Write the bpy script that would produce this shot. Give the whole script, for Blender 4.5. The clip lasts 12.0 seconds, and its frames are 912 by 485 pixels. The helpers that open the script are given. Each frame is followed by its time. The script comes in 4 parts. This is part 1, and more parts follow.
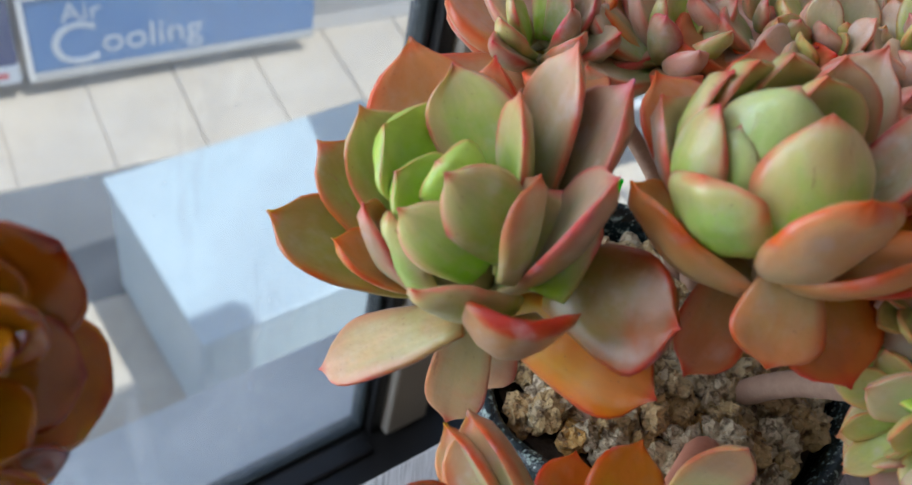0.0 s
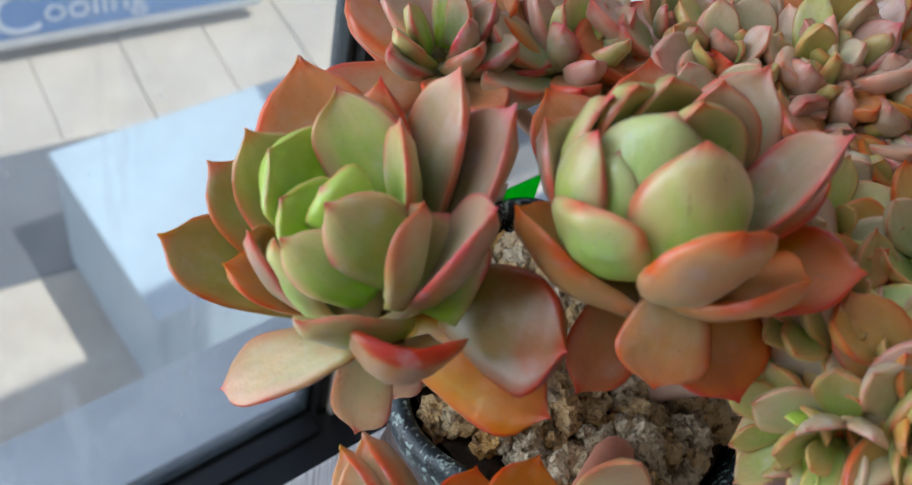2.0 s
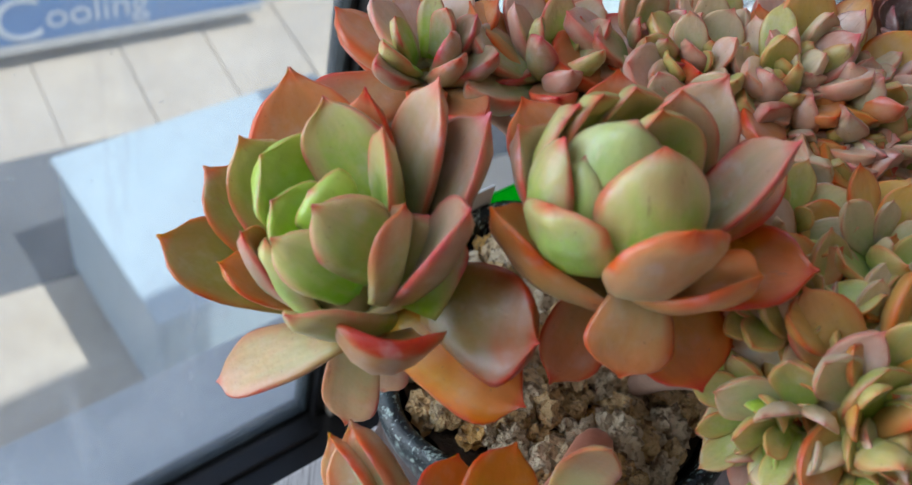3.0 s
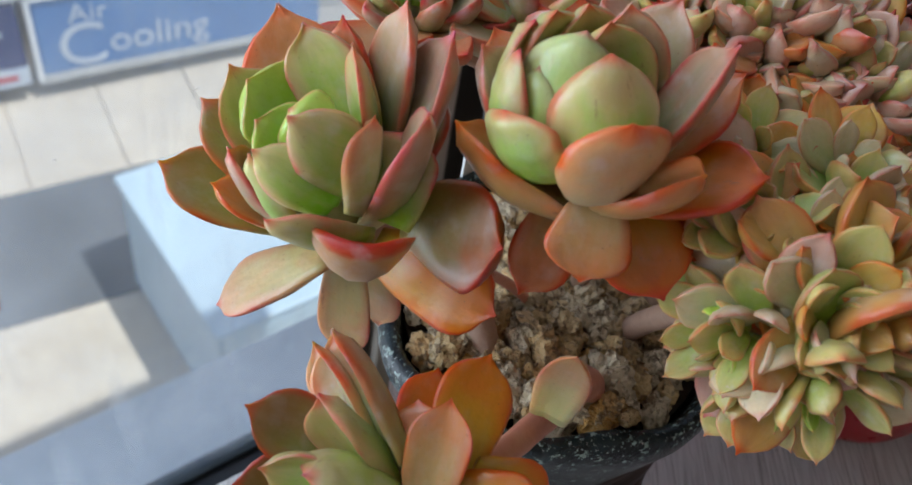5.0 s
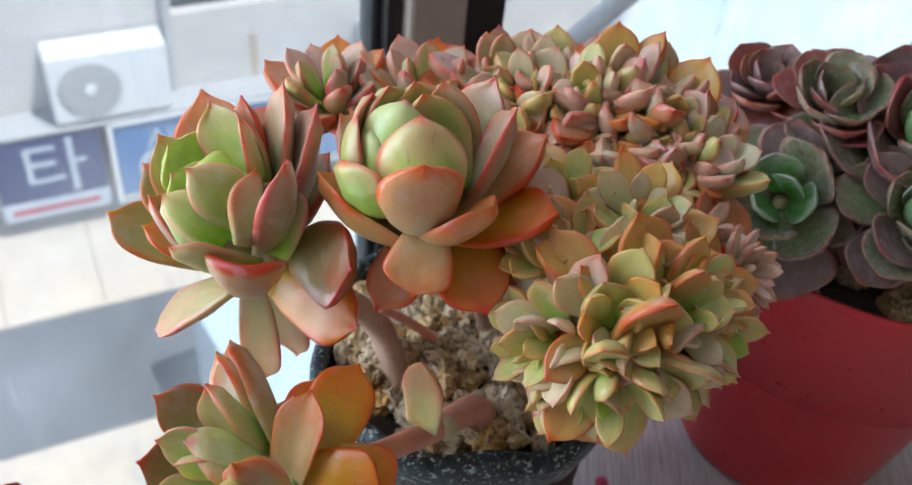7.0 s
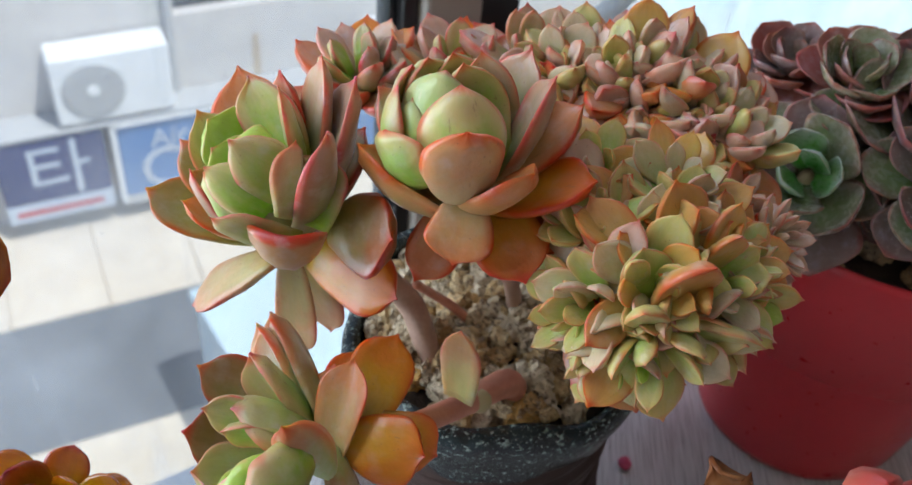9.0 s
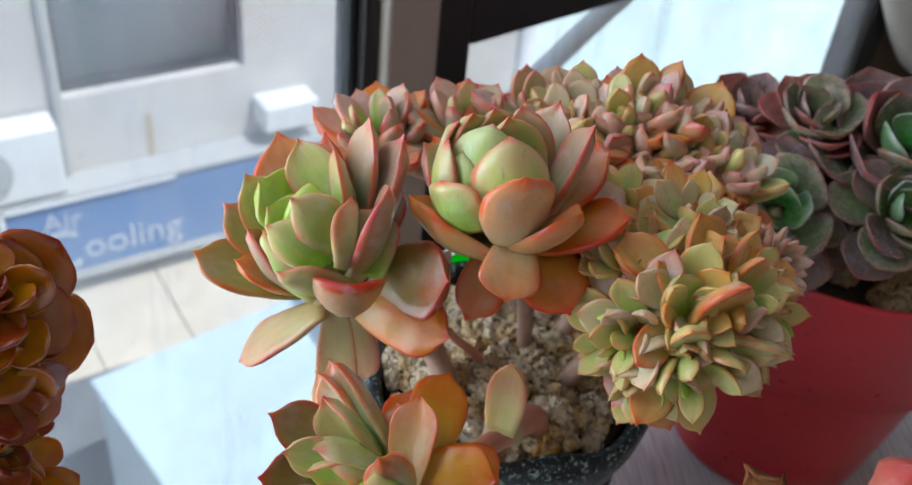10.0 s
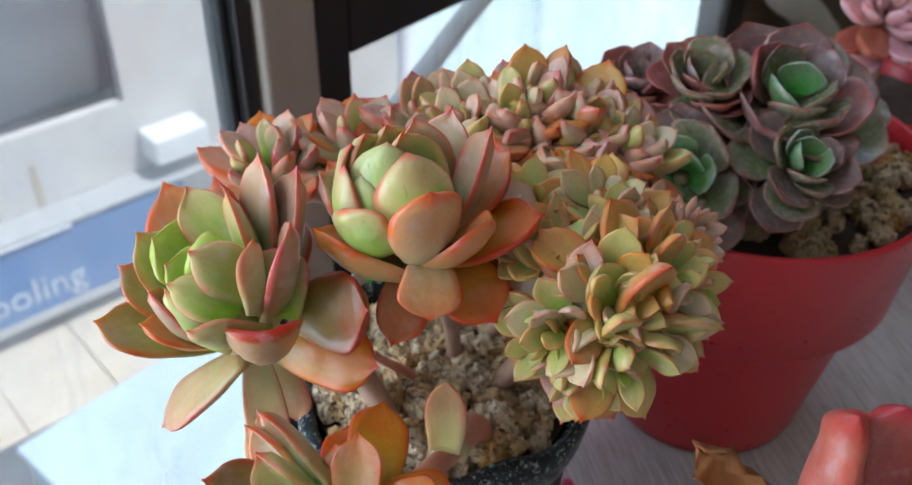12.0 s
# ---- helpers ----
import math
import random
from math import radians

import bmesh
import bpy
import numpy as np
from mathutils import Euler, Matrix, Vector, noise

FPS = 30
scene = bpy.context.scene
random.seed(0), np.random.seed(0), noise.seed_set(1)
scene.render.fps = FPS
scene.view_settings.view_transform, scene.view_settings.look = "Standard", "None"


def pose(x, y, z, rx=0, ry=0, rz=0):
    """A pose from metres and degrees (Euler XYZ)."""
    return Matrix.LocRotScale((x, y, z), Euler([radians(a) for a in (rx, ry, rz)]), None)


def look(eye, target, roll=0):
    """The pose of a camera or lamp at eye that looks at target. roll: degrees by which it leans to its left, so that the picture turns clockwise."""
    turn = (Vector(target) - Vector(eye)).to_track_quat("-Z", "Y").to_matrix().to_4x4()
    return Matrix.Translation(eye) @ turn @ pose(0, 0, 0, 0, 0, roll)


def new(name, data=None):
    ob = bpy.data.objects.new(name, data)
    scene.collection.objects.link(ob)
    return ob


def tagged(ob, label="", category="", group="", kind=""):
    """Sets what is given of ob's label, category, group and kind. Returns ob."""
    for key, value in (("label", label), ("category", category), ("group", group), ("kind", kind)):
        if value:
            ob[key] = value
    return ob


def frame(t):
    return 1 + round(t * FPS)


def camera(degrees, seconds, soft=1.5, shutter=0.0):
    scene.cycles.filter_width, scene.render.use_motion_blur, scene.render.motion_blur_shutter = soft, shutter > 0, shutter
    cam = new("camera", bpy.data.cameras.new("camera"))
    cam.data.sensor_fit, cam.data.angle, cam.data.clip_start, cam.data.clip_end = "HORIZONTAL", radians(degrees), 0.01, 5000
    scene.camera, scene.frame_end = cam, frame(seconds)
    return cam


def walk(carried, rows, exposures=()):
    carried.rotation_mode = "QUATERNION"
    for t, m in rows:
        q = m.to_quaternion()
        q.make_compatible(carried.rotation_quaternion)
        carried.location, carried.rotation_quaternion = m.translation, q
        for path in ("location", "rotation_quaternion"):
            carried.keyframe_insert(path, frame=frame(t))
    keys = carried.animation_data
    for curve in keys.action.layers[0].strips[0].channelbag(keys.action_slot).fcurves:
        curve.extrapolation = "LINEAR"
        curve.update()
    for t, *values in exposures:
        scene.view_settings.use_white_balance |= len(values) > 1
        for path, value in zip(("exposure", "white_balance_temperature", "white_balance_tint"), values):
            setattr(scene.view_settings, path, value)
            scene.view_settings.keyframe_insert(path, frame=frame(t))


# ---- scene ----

cam = camera(49.6, 12.0, soft=1.5)
PATH = [
    (0, (-0.0929, -0.1737, 0.3595), (0.0053, 0.5022, -0.3709), 13.30),
    (0.5, (-0.0873, -0.1654, 0.3670), (0.0419, 0.4905, -0.3768), 14.59),
    (1, (-0.0893, -0.1612, 0.3691), (0.0554, 0.4912, -0.3748), 15.43),
    (1.5, (-0.0861, -0.1628, 0.3674), (0.0619, 0.4866, -0.3785), 15.62),
    (2, (-0.0817, -0.1651, 0.3678), (0.0638, 0.4856, -0.3775), 15.35),
    (2.5, (-0.0790, -0.1716, 0.3729), (0.0661, 0.4797, -0.3720), 15.25),
    (3, (-0.0792, -0.1740, 0.3771), (0.0643, 0.4803, -0.3655), 15.05),
    (3.2, (-0.0774, -0.1760, 0.3797), (0.0587, 0.4879, -0.3556), 14.57),
    (4.8, (-0.0737, -0.1821, 0.3753), (0.0387, 0.4876, -0.3587), 12.81),
    (5, (-0.0612, -0.1987, 0.3754), (0.0232, 0.4697, -0.3636), 11.01),
    (5.5, (-0.0340, -0.2188, 0.3772), (0.0079, 0.4530, -0.3623), 8.26),
    (6, (-0.0202, -0.2378, 0.3893), (0.0050, 0.4561, -0.3304), 7.38),
    (6.5, (-0.0116, -0.2457, 0.3992), (0.0021, 0.4761, -0.2927), 6.85),
    (7, (-0.0099, -0.2501, 0.4043), (-0.0069, 0.4990, -0.2582), 6.13),
    (7.2, (-0.0104, -0.2511, 0.4081), (-0.0170, 0.4949, -0.2578), 5.91),
    (8.8, (-0.0169, -0.2566, 0.4011), (-0.0197, 0.4985, -0.2544), 5.67),
    (9, (-0.0186, -0.2583, 0.4001), (-0.0183, 0.4898, -0.2635), 5.48),
    (9.5, (-0.0493, -0.2802, 0.3990), (-0.0211, 0.4717, -0.2598), 5.27),
    (10, (-0.0601, -0.2799, 0.4051), (0.0357, 0.5125, -0.1974), 6.39),
    (10.5, (-0.0583, -0.2929, 0.4066), (0.0581, 0.5100, -0.1781), 4.38),
    (11, (-0.0581, -0.2928, 0.4021), (0.1187, 0.5032, -0.1767), -0.25),
    (11.5, (-0.0666, -0.2542, 0.3986), (0.1389, 0.5230, -0.1961), -1.30),
    (12, (-0.0584, -0.2685, 0.4046), (0.1242, 0.5090, -0.1971), 0.94),
]
walk(cam, [(t, look(eye, target, roll)) for t, eye, target, roll in PATH], exposures=[(0, 0.52, 5850, 12), (5.5, 0.62, 5850, 12), (7, 0.95, 5850, 12), (9.5, 0.82, 5850, 12), (12, 0.85, 5850, 12)])
cam.data.dof.use_dof = True
cam.data.dof.focus_distance = 0.25
cam.data.dof.aperture_fstop = 22.0

# the window runs along U from the point W0; N points out of the room
U = Vector((math.cos(radians(36.5)), math.sin(radians(36.5)), 0))
N = Vector((-U.y, U.x, 0))
W0 = Vector((-0.1391, 0.2326, 0))
# the house across the street: along FU from F0, FN away from the room
FU = Vector((math.cos(radians(28.6)), math.sin(radians(28.6)), 0))
FN = Vector((-FU.y, FU.x, 0))
F0 = Vector((-2.88, 6.23, 0))
GROUND = -5.2

# ---- light ----
SUN_DIR = (N * 0.42 + U * -0.20 + Vector((0, 0, -1.0))).normalized()
world = bpy.data.worlds.new("sky")
scene.world = world
world.use_nodes = True
sky = world.node_tree.nodes.new("ShaderNodeTexSky")
sky.sky_type = "NISHITA"
sky.sun_disc = False
sky.sun_elevation = math.asin(-SUN_DIR.z)
sky.sun_rotation = math.atan2(-SUN_DIR.x, -SUN_DIR.y)
back = world.node_tree.nodes["Background"]
back.inputs["Strength"].default_value = 0.13
world.node_tree.links.new(sky.outputs[0], back.inputs[0])
sun = new("sun", bpy.data.lights.new("sun", "SUN"))
sun.data.energy, sun.data.angle, sun.data.color = 2.9, radians(0.6), (1.0, 0.95, 0.86)
sun.matrix_world = look((0, 0, 20), Vector((0, 0, 20)) + SUN_DIR)


def window_lamp(s, z, wide, high, power):
    lamp = new("window_light", bpy.data.lights.new("window_light", "AREA"))
    lamp.data.shape, lamp.data.size, lamp.data.size_y = "RECTANGLE", wide, high
    lamp.data.energy, lamp.data.color = power, (0.90, 0.96, 1.0)
    p = W0 + U * s + N * 0.10 + Vector((0, 0, z))
    lamp.matrix_world = look(p, p - N + Vector((0, 0, -0.12)))


window_lamp(-0.95, 0.55, 1.0, 1.7, 17.5)
window_lamp(0.65, 0.95, 1.2, 0.9, 2.8)

# ---- materials ----


def nodes_of(name):
    m = bpy.data.materials.new(name)
    m.use_nodes = True
    nt = m.node_tree
    return m, nt, nt.nodes["Principled BSDF"]


def add(nt, kind, **values):
    n = nt.nodes.new(kind)
    for k, v in values.items():
        n.inputs[k.replace("_", " ")].default_value = v
    return n


def ramp(nt, source, stops):
    r = nt.nodes.new("ShaderNodeValToRGB")
    el = r.color_ramp.elements
    while len(el) < len(stops):
        el.new(0.5)
    for e, (p, c) in zip(el, stops):
        e.position, e.color = p, (*c, 1) if len(c) == 3 else c
    nt.links.new(source, r.inputs[0])
    return r.outputs[0]


def grey(v):
    return (v, v, v)


def mix(nt, fac, a, b, how="MIX"):
    m = nt.nodes.new("ShaderNodeMix")
    m.data_type, m.blend_type = "RGBA", how
    for sock, v in ((m.inputs[0], fac), (m.inputs[6], a), (m.inputs[7], b)):
        if isinstance(v, bpy.types.NodeSocket):
            nt.links.new(v, sock)
        elif isinstance(v, (int, float)):
            sock.default_value = v
        else:
            sock.default_value = (*v, 1)
    return m.outputs[2]


def calc(nt, op, a, b=0.0, clamp=False):
    m = nt.nodes.new("ShaderNodeMath")
    m.operation, m.use_clamp = op, clamp
    for sock, v in ((m.inputs[0], a), (m.inputs[1], b)):
        if isinstance(v, bpy.types.NodeSocket):
            nt.links.new(v, sock)
        else:
            sock.default_value = v
    return m.outputs[0]


def tex(nt, scale, detail=4.0, rough=0.55, stretch=(1, 1, 1), turn=0.0, offset=None):
    c = nt.nodes.new("ShaderNodeTexCoord")
    mp = nt.nodes.new("ShaderNodeMapping")
    mp.inputs["Scale"].default_value = stretch
    mp.inputs["Rotation"].default_value = (0, 0, turn)
    nt.links.new(c.outputs["Object"], mp.inputs[0])
    if offset is not None:
        nt.links.new(offset, mp.inputs["Location"])
    n = add(nt, "ShaderNodeTexNoise", Scale=scale, Detail=detail, Roughness=rough)
    nt.links.new(mp.outputs[0], n.inputs["Vector"])
    return n.outputs["Fac"]


def relief(nt, b, height, strength, distance):
    n = nt.nodes.new("ShaderNodeBump")
    n.inputs["Strength"].default_value, n.inputs["Distance"].default_value = strength, distance
    nt.links.new(height, n.inputs["Height"])
    nt.links.new(n.outputs[0], b.inputs["Normal"])


def plain(name, low, high, rough=0.6, scale=20.0, metal=0.0, bump=0.0, depth=0.001, stretch=(1, 1, 1), turn=0.0, fine=6.0):
    """A surface whose colour wanders between two tones at two sizes."""
    m, nt, b = nodes_of(name)
    coarse, small = tex(nt, scale, 5, stretch=stretch, turn=turn), tex(nt, scale * fine, 4, stretch=stretch, turn=turn)
    f = calc(nt, "ADD", calc(nt, "MULTIPLY", coarse, 0.6), calc(nt, "MULTIPLY", small, 0.4))
    nt.links.new(ramp(nt, f, [(0.3, low), (0.7, high)]), b.inputs["Base Color"])
    nt.links.new(ramp(nt, small, [(0.3, grey(rough * 0.85)), (0.7, grey(min(1, rough * 1.15)))]), b.inputs["Roughness"])
    b.inputs["Metallic"].default_value = metal
    if bump:
        relief(nt, b, f, bump, depth)
    return m


def leaf_paint(name, root, blade, rim, blotch, edge=0.30, rough=0.36, tip=0.9, wax_sheen=0.15, soak=0.28, veil=(0.63, 0.59, 0.60), coat=0.22):
    """Succulent skin: a tone at the root, a tone on the blade, a coloured margin and tip, blotches, and patchy wax with
    sheen painted in.
    """
    m, nt, b = nodes_of(name)
    uv = nt.nodes.new("ShaderNodeUVMap")
    uv.uv_map = "UVMap"
    sep = nt.nodes.new("ShaderNodeSeparateXYZ")
    nt.links.new(uv.outputs[0], sep.inputs[0])
    info = nt.nodes.new("ShaderNodeObjectInfo")
    rnd = info.outputs["Random"]
    shift = calc(nt, "MULTIPLY", rnd, 7.0)
    broad = tex(nt, 60, 4, offset=shift)
    fine = tex(nt, 420, 4, offset=shift)
    speck = tex(nt, 1100, 3, 0.6, offset=shift)
    patch = tex(nt, 130, 3, offset=shift)
    scrape = tex(nt, 190, 5, 0.7, stretch=(0.35, 1.6, 1), offset=shift)
    along = calc(nt, "ADD", sep.outputs["X"], calc(nt, "MULTIPLY", calc(nt, "SUBTRACT", broad, 0.5), 0.5))
    col = mix(nt, ramp(nt, along, [(0.1, grey(0)), (0.75, grey(1))]), root, blade)
    col = mix(nt, ramp(nt, broad, [(0.52, grey(0)), (0.75, grey(0.5))]), col, blotch)
    # pale wax, patchy, with a sheen painted into its colour
    col = mix(nt, calc(nt, "MULTIPLY", ramp(nt, fine, [(0.42, grey(0)), (0.75, grey(1))]), wax_sheen * 0.6), col, veil)
    # soft blush toward the margin and the tip, then a thin coloured rim and point
    side = calc(nt, "ABSOLUTE", calc(nt, "MULTIPLY", calc(nt, "SUBTRACT", sep.outputs["Y"], 0.5), 2.0))
    side = calc(nt, "MULTIPLY", side, ramp(nt, sep.outputs["X"], [(0.05, grey(0.7)), (0.6, grey(1))]))
    wander = calc(nt, "MULTIPLY", calc(nt, "SUBTRACT", broad, 0.5), 0.5)
    m0 = ramp(nt, calc(nt, "ADD", calc(nt, "MAXIMUM", side, calc(nt, "SUBTRACT", sep.outputs["X"], 0.12)), wander), [(0.50, grey(0)), (1.02, grey(0.90))])
    col = mix(nt, m0, col, blotch)
    m1 = ramp(nt, calc(nt, "ADD", side, calc(nt, "MULTIPLY", wander, 0.6)), [(1.0 - edge * 0.55, grey(0)), (0.99, grey(0.85))])
    m1 = calc(nt, "MULTIPLY", m1, ramp(nt, patch, [(0.35, grey(0.30)), (0.60, grey(1))]))
    m2 = ramp(nt, calc(nt, "ADD", sep.outputs["X"], calc(nt, "MULTIPLY", wander, 0.3)), [(tip, grey(0)), (0.995, grey(1))])
    col = mix(nt, calc(nt, "MAXIMUM", m1, m2), col, rim)
    # each leaf a little different
    hsv = nt.nodes.new("ShaderNodeHueSaturation")
    nt.links.new(calc(nt, "ADD", 0.488, calc(nt, "MULTIPLY", rnd, 0.024)), hsv.inputs["Hue"])
    nt.links.new(calc(nt, "ADD", 0.86, calc(nt, "MULTIPLY", rnd, 0.26)), hsv.inputs["Value"])
    nt.links.new(col, hsv.inputs["Color"])
    hsv.inputs["Saturation"].default_value = 1.12
    col = mix(nt, ramp(nt, speck, [(0.67, grey(0)), (0.74, grey(0.55))]), hsv.outputs[0], (0.18, 0.06, 0.035))
    # faint streaks along the blade
    lay = nt.nodes.new("ShaderNodeMapping")
    lay.inputs["Scale"].default_value = (1.8, 4.5, 1.0)
    nt.links.new(uv.outputs[0], lay.inputs[0])
    nt.links.new(shift, lay.inputs["Location"])
    grain = add(nt, "ShaderNodeTexNoise", Scale=1.0, Detail=5.0, Roughness=0.65)
    nt.links.new(lay.outputs[0], grain.inputs["Vector"])
    col = mix(nt, ramp(nt, grain.outputs["Fac"], [(0.50, grey(0)), (0.75, grey(0.35))]), col, blotch)
    col = mix(nt, 1.0, col, ramp(nt, grain.outputs["Fac"], [(0.3, grey(0.86)), (0.6, grey(1.0))]), "MULTIPLY")
    # rubbed wax with the painted sheen, brown scrapes
    col = mix(nt, ramp(nt, patch, [(0.56, grey(0)), (0.70, grey(wax_sheen * 0.8))]), col, veil)
    col = mix(nt, ramp(nt, scrape, [(0.645, grey(0)), (0.70, grey(0.65))]), col, (0.28, 0.12, 0.055))
    nt.links.new(col, b.inputs["Base Color"])
    nt.links.new(ramp(nt, fine, [(0.3, grey(rough * 0.8)), (0.7, grey(rough * 1.25))]), b.inputs["Roughness"])
    b.inputs["Coat Weight"].default_value, b.inputs["Coat Roughness"].default_value = coat, 0.12 if coat > 0.5 else 0.30
    b.inputs["Subsurface Weight"].default_value = soak
    b.inputs["Subsurface Radius"].default_value = (1.0, 0.6, 0.25)
    b.inputs["Subsurface Scale"].default_value = 0.006
    relief(nt, b, calc(nt, "ADD", fine, calc(nt, "MULTIPLY", broad, 2.0)), 0.22, 0.0008)
    return m


HEART = leaf_paint("leaf_heart_green", (0.22, 0.46, 0.03), (0.36, 0.55, 0.08), (0.70, 0.24, 0.18), (0.48, 0.56, 0.16), edge=0.10, tip=0.93, wax_sheen=0.10)
BUD = leaf_paint("leaf_bud_green", (0.34, 0.52, 0.11), (0.48, 0.60, 0.22), (0.70, 0.20, 0.16), (0.58, 0.54, 0.28), edge=0.10, tip=0.93, wax_sheen=0.20)
FRESH = leaf_paint("leaf_fresh_green", (0.28, 0.44, 0.05), (0.36, 0.45, 0.12), (0.58, 0.12, 0.09), (0.48, 0.36, 0.18), edge=0.16, tip=0.93, wax_sheen=0.14)
PALE = leaf_paint("leaf_pale_green", (0.30, 0.50, 0.06), (0.45, 0.52, 0.17), (0.70, 0.11, 0.10), (0.62, 0.40, 0.24), edge=0.20, tip=0.90, wax_sheen=0.26)
GREY = leaf_paint("leaf_grey_rose", (0.34, 0.44, 0.15), (0.44, 0.39, 0.24), (0.64, 0.08, 0.08), (0.57, 0.27, 0.19), edge=0.26, wax_sheen=0.42)
OLIVE = leaf_paint("leaf_olive", (0.22, 0.25, 0.04), (0.22, 0.19, 0.05), (0.50, 0.06, 0.04), (0.31, 0.15, 0.06), edge=0.34, wax_sheen=0.14)
BOAT = leaf_paint("leaf_boat", (0.36, 0.46, 0.17), (0.42, 0.36, 0.21), (0.48, 0.04, 0.03), (0.52, 0.17, 0.10), edge=0.44, tip=0.86, wax_sheen=0.36)
BROWN = leaf_paint("leaf_brown", (0.28, 0.24, 0.06), (0.28, 0.17, 0.07), (0.50, 0.05, 0.03), (0.37, 0.11, 0.05), edge=0.28, wax_sheen=0.14, soak=0.15)
RUST = leaf_paint("leaf_rust", (0.52, 0.38, 0.18), (0.57, 0.28, 0.13), (0.62, 0.06, 0.04), (0.60, 0.18, 0.09), edge=0.30, wax_sheen=0.22)
PEACH = leaf_paint("leaf_peach", (0.56, 0.46, 0.28), (0.60, 0.38, 0.21), (0.62, 0.06, 0.04), (0.62, 0.24, 0.12), edge=0.24, wax_sheen=0.24)
AMBER = leaf_paint("leaf_amber", (0.54, 0.37, 0.08), (0.60, 0.23, 0.05), (0.60, 0.045, 0.025), (0.60, 0.13, 0.04), edge=0.28, wax_sheen=0.10)
TAN = leaf_paint("leaf_tan", (0.50, 0.46, 0.19), (0.54, 0.40, 0.20), (0.60, 0.12, 0.08), (0.60, 0.28, 0.14), edge=0.24, wax_sheen=0.14)
SCAR = leaf_paint("leaf_scarred_red", (0.50, 0.36, 0.18), (0.48, 0.28, 0.14), (0.46, 0.03, 0.03), (0.48, 0.24, 0.13), edge=0.04, tip=0.9, wax_sheen=0.3)
MINI_G = leaf_paint("leaf_small_green", (0.36, 0.50, 0.11), (0.50, 0.51, 0.19), (0.64, 0.18, 0.10), (0.64, 0.42, 0.19), edge=0.20, wax_sheen=0.30)
MINI_O = leaf_paint("leaf_small_orange", (0.54, 0.47, 0.15), (0.64, 0.42, 0.15), (0.66, 0.12, 0.06), (0.66, 0.30, 0.12), edge=0.28, wax_sheen=0.22)
MINI_W = leaf_paint("leaf_small_frosted", (0.48, 0.52, 0.24), (0.58, 0.52, 0.34), (0.62, 0.18, 0.15), (0.64, 0.44, 0.30), edge=0.16, wax_sheen=0.36, veil=(0.72, 0.68, 0.64))
MINI_P = leaf_paint("leaf_small_pink", (0.56, 0.50, 0.32), (0.66, 0.47, 0.36), (0.68, 0.18, 0.15), (0.66, 0.37, 0.27), edge=0.18, wax_sheen=0.36, veil=(0.74, 0.69, 0.70))
# plum leaves: the veil colour paints in a grey-lilac sheen
DARK_G = leaf_paint("leaf_plum_green", (0.18, 0.26, 0.10), (0.23, 0.27, 0.15), (0.32, 0.12, 0.10), (0.26, 0.19, 0.16), edge=0.16, rough=0.26, wax_sheen=0.24, veil=(0.50, 0.49, 0.54))
DARK_P = leaf_paint("leaf_plum", (0.19, 0.16, 0.12), (0.24, 0.18, 0.16), (0.32, 0.11, 0.10), (0.26, 0.16, 0.15), edge=0.16, rough=0.24, wax_sheen=0.26, veil=(0.50, 0.47, 0.54))
DARK_H = leaf_paint("leaf_plum_heart", (0.10, 0.34, 0.06), (0.20, 0.36, 0.14), (0.44, 0.46, 0.42), (0.28, 0.36, 0.26), edge=0.26, rough=0.30, wax_sheen=0.2, veil=(0.50, 0.56, 0.56))
WINE = leaf_paint("leaf_wine", (0.28, 0.13, 0.08), (0.36, 0.13, 0.10), (0.38, 0.08, 0.07), (0.30, 0.15, 0.13), edge=0.2, wax_sheen=0.40, veil=(0.52, 0.47, 0.54))
HONEY = leaf_paint("leaf_honey_brown", (0.48, 0.30, 0.025), (0.50, 0.20, 0.02), (0.24, 0.02, 0.012), (0.38, 0.10, 0.015), edge=0.24, rough=0.16, wax_sheen=0.0, coat=0.9)
MAROON = leaf_paint("leaf_maroon", (0.34, 0.14, 0.04), (0.28, 0.055, 0.03), (0.16, 0.015, 0.02), (0.26, 0.06, 0.03), edge=0.24, rough=0.2, wax_sheen=0.04, coat=0.8)
ROSY = leaf_paint("leaf_rosy", (0.44, 0.15, 0.10), (0.46, 0.13, 0.10), (0.52, 0.08, 0.07), (0.48, 0.19, 0.13), edge=0.25, wax_sheen=0.18, soak=0.1)
BLUSH = leaf_paint("leaf_blush", (0.78, 0.50, 0.50), (0.82, 0.44, 0.47), (0.76, 0.12, 0.18), (0.84, 0.60, 0.60), edge=0.16, wax_sheen=0.3, veil=(0.85, 0.74, 0.76))
DRY = leaf_paint("dry_leaf", (0.27, 0.11, 0.045), (0.32, 0.13, 0.05), (0.22, 0.07, 0.03), (0.20, 0.08, 0.035), edge=0.2, rough=0.85, wax_sheen=0.3, soak=0.0, veil=(0.46, 0.28, 0.16))
STEM = plain("stem_skin", (0.30, 0.17, 0.12), (0.46, 0.31, 0.22), 0.6, 120, bump=0.4, depth=0.0008)
CROWN = plain("crown_skin", (0.40, 0.36, 0.16), (0.52, 0.36, 0.20), 0.5, 120, bump=0.2, depth=0.0006)
STEM_RED = plain("stem_red", (0.50, 0.17, 0.10), (0.62, 0.29, 0.19), 0.5, 120, bump=0.2, depth=0.0006)
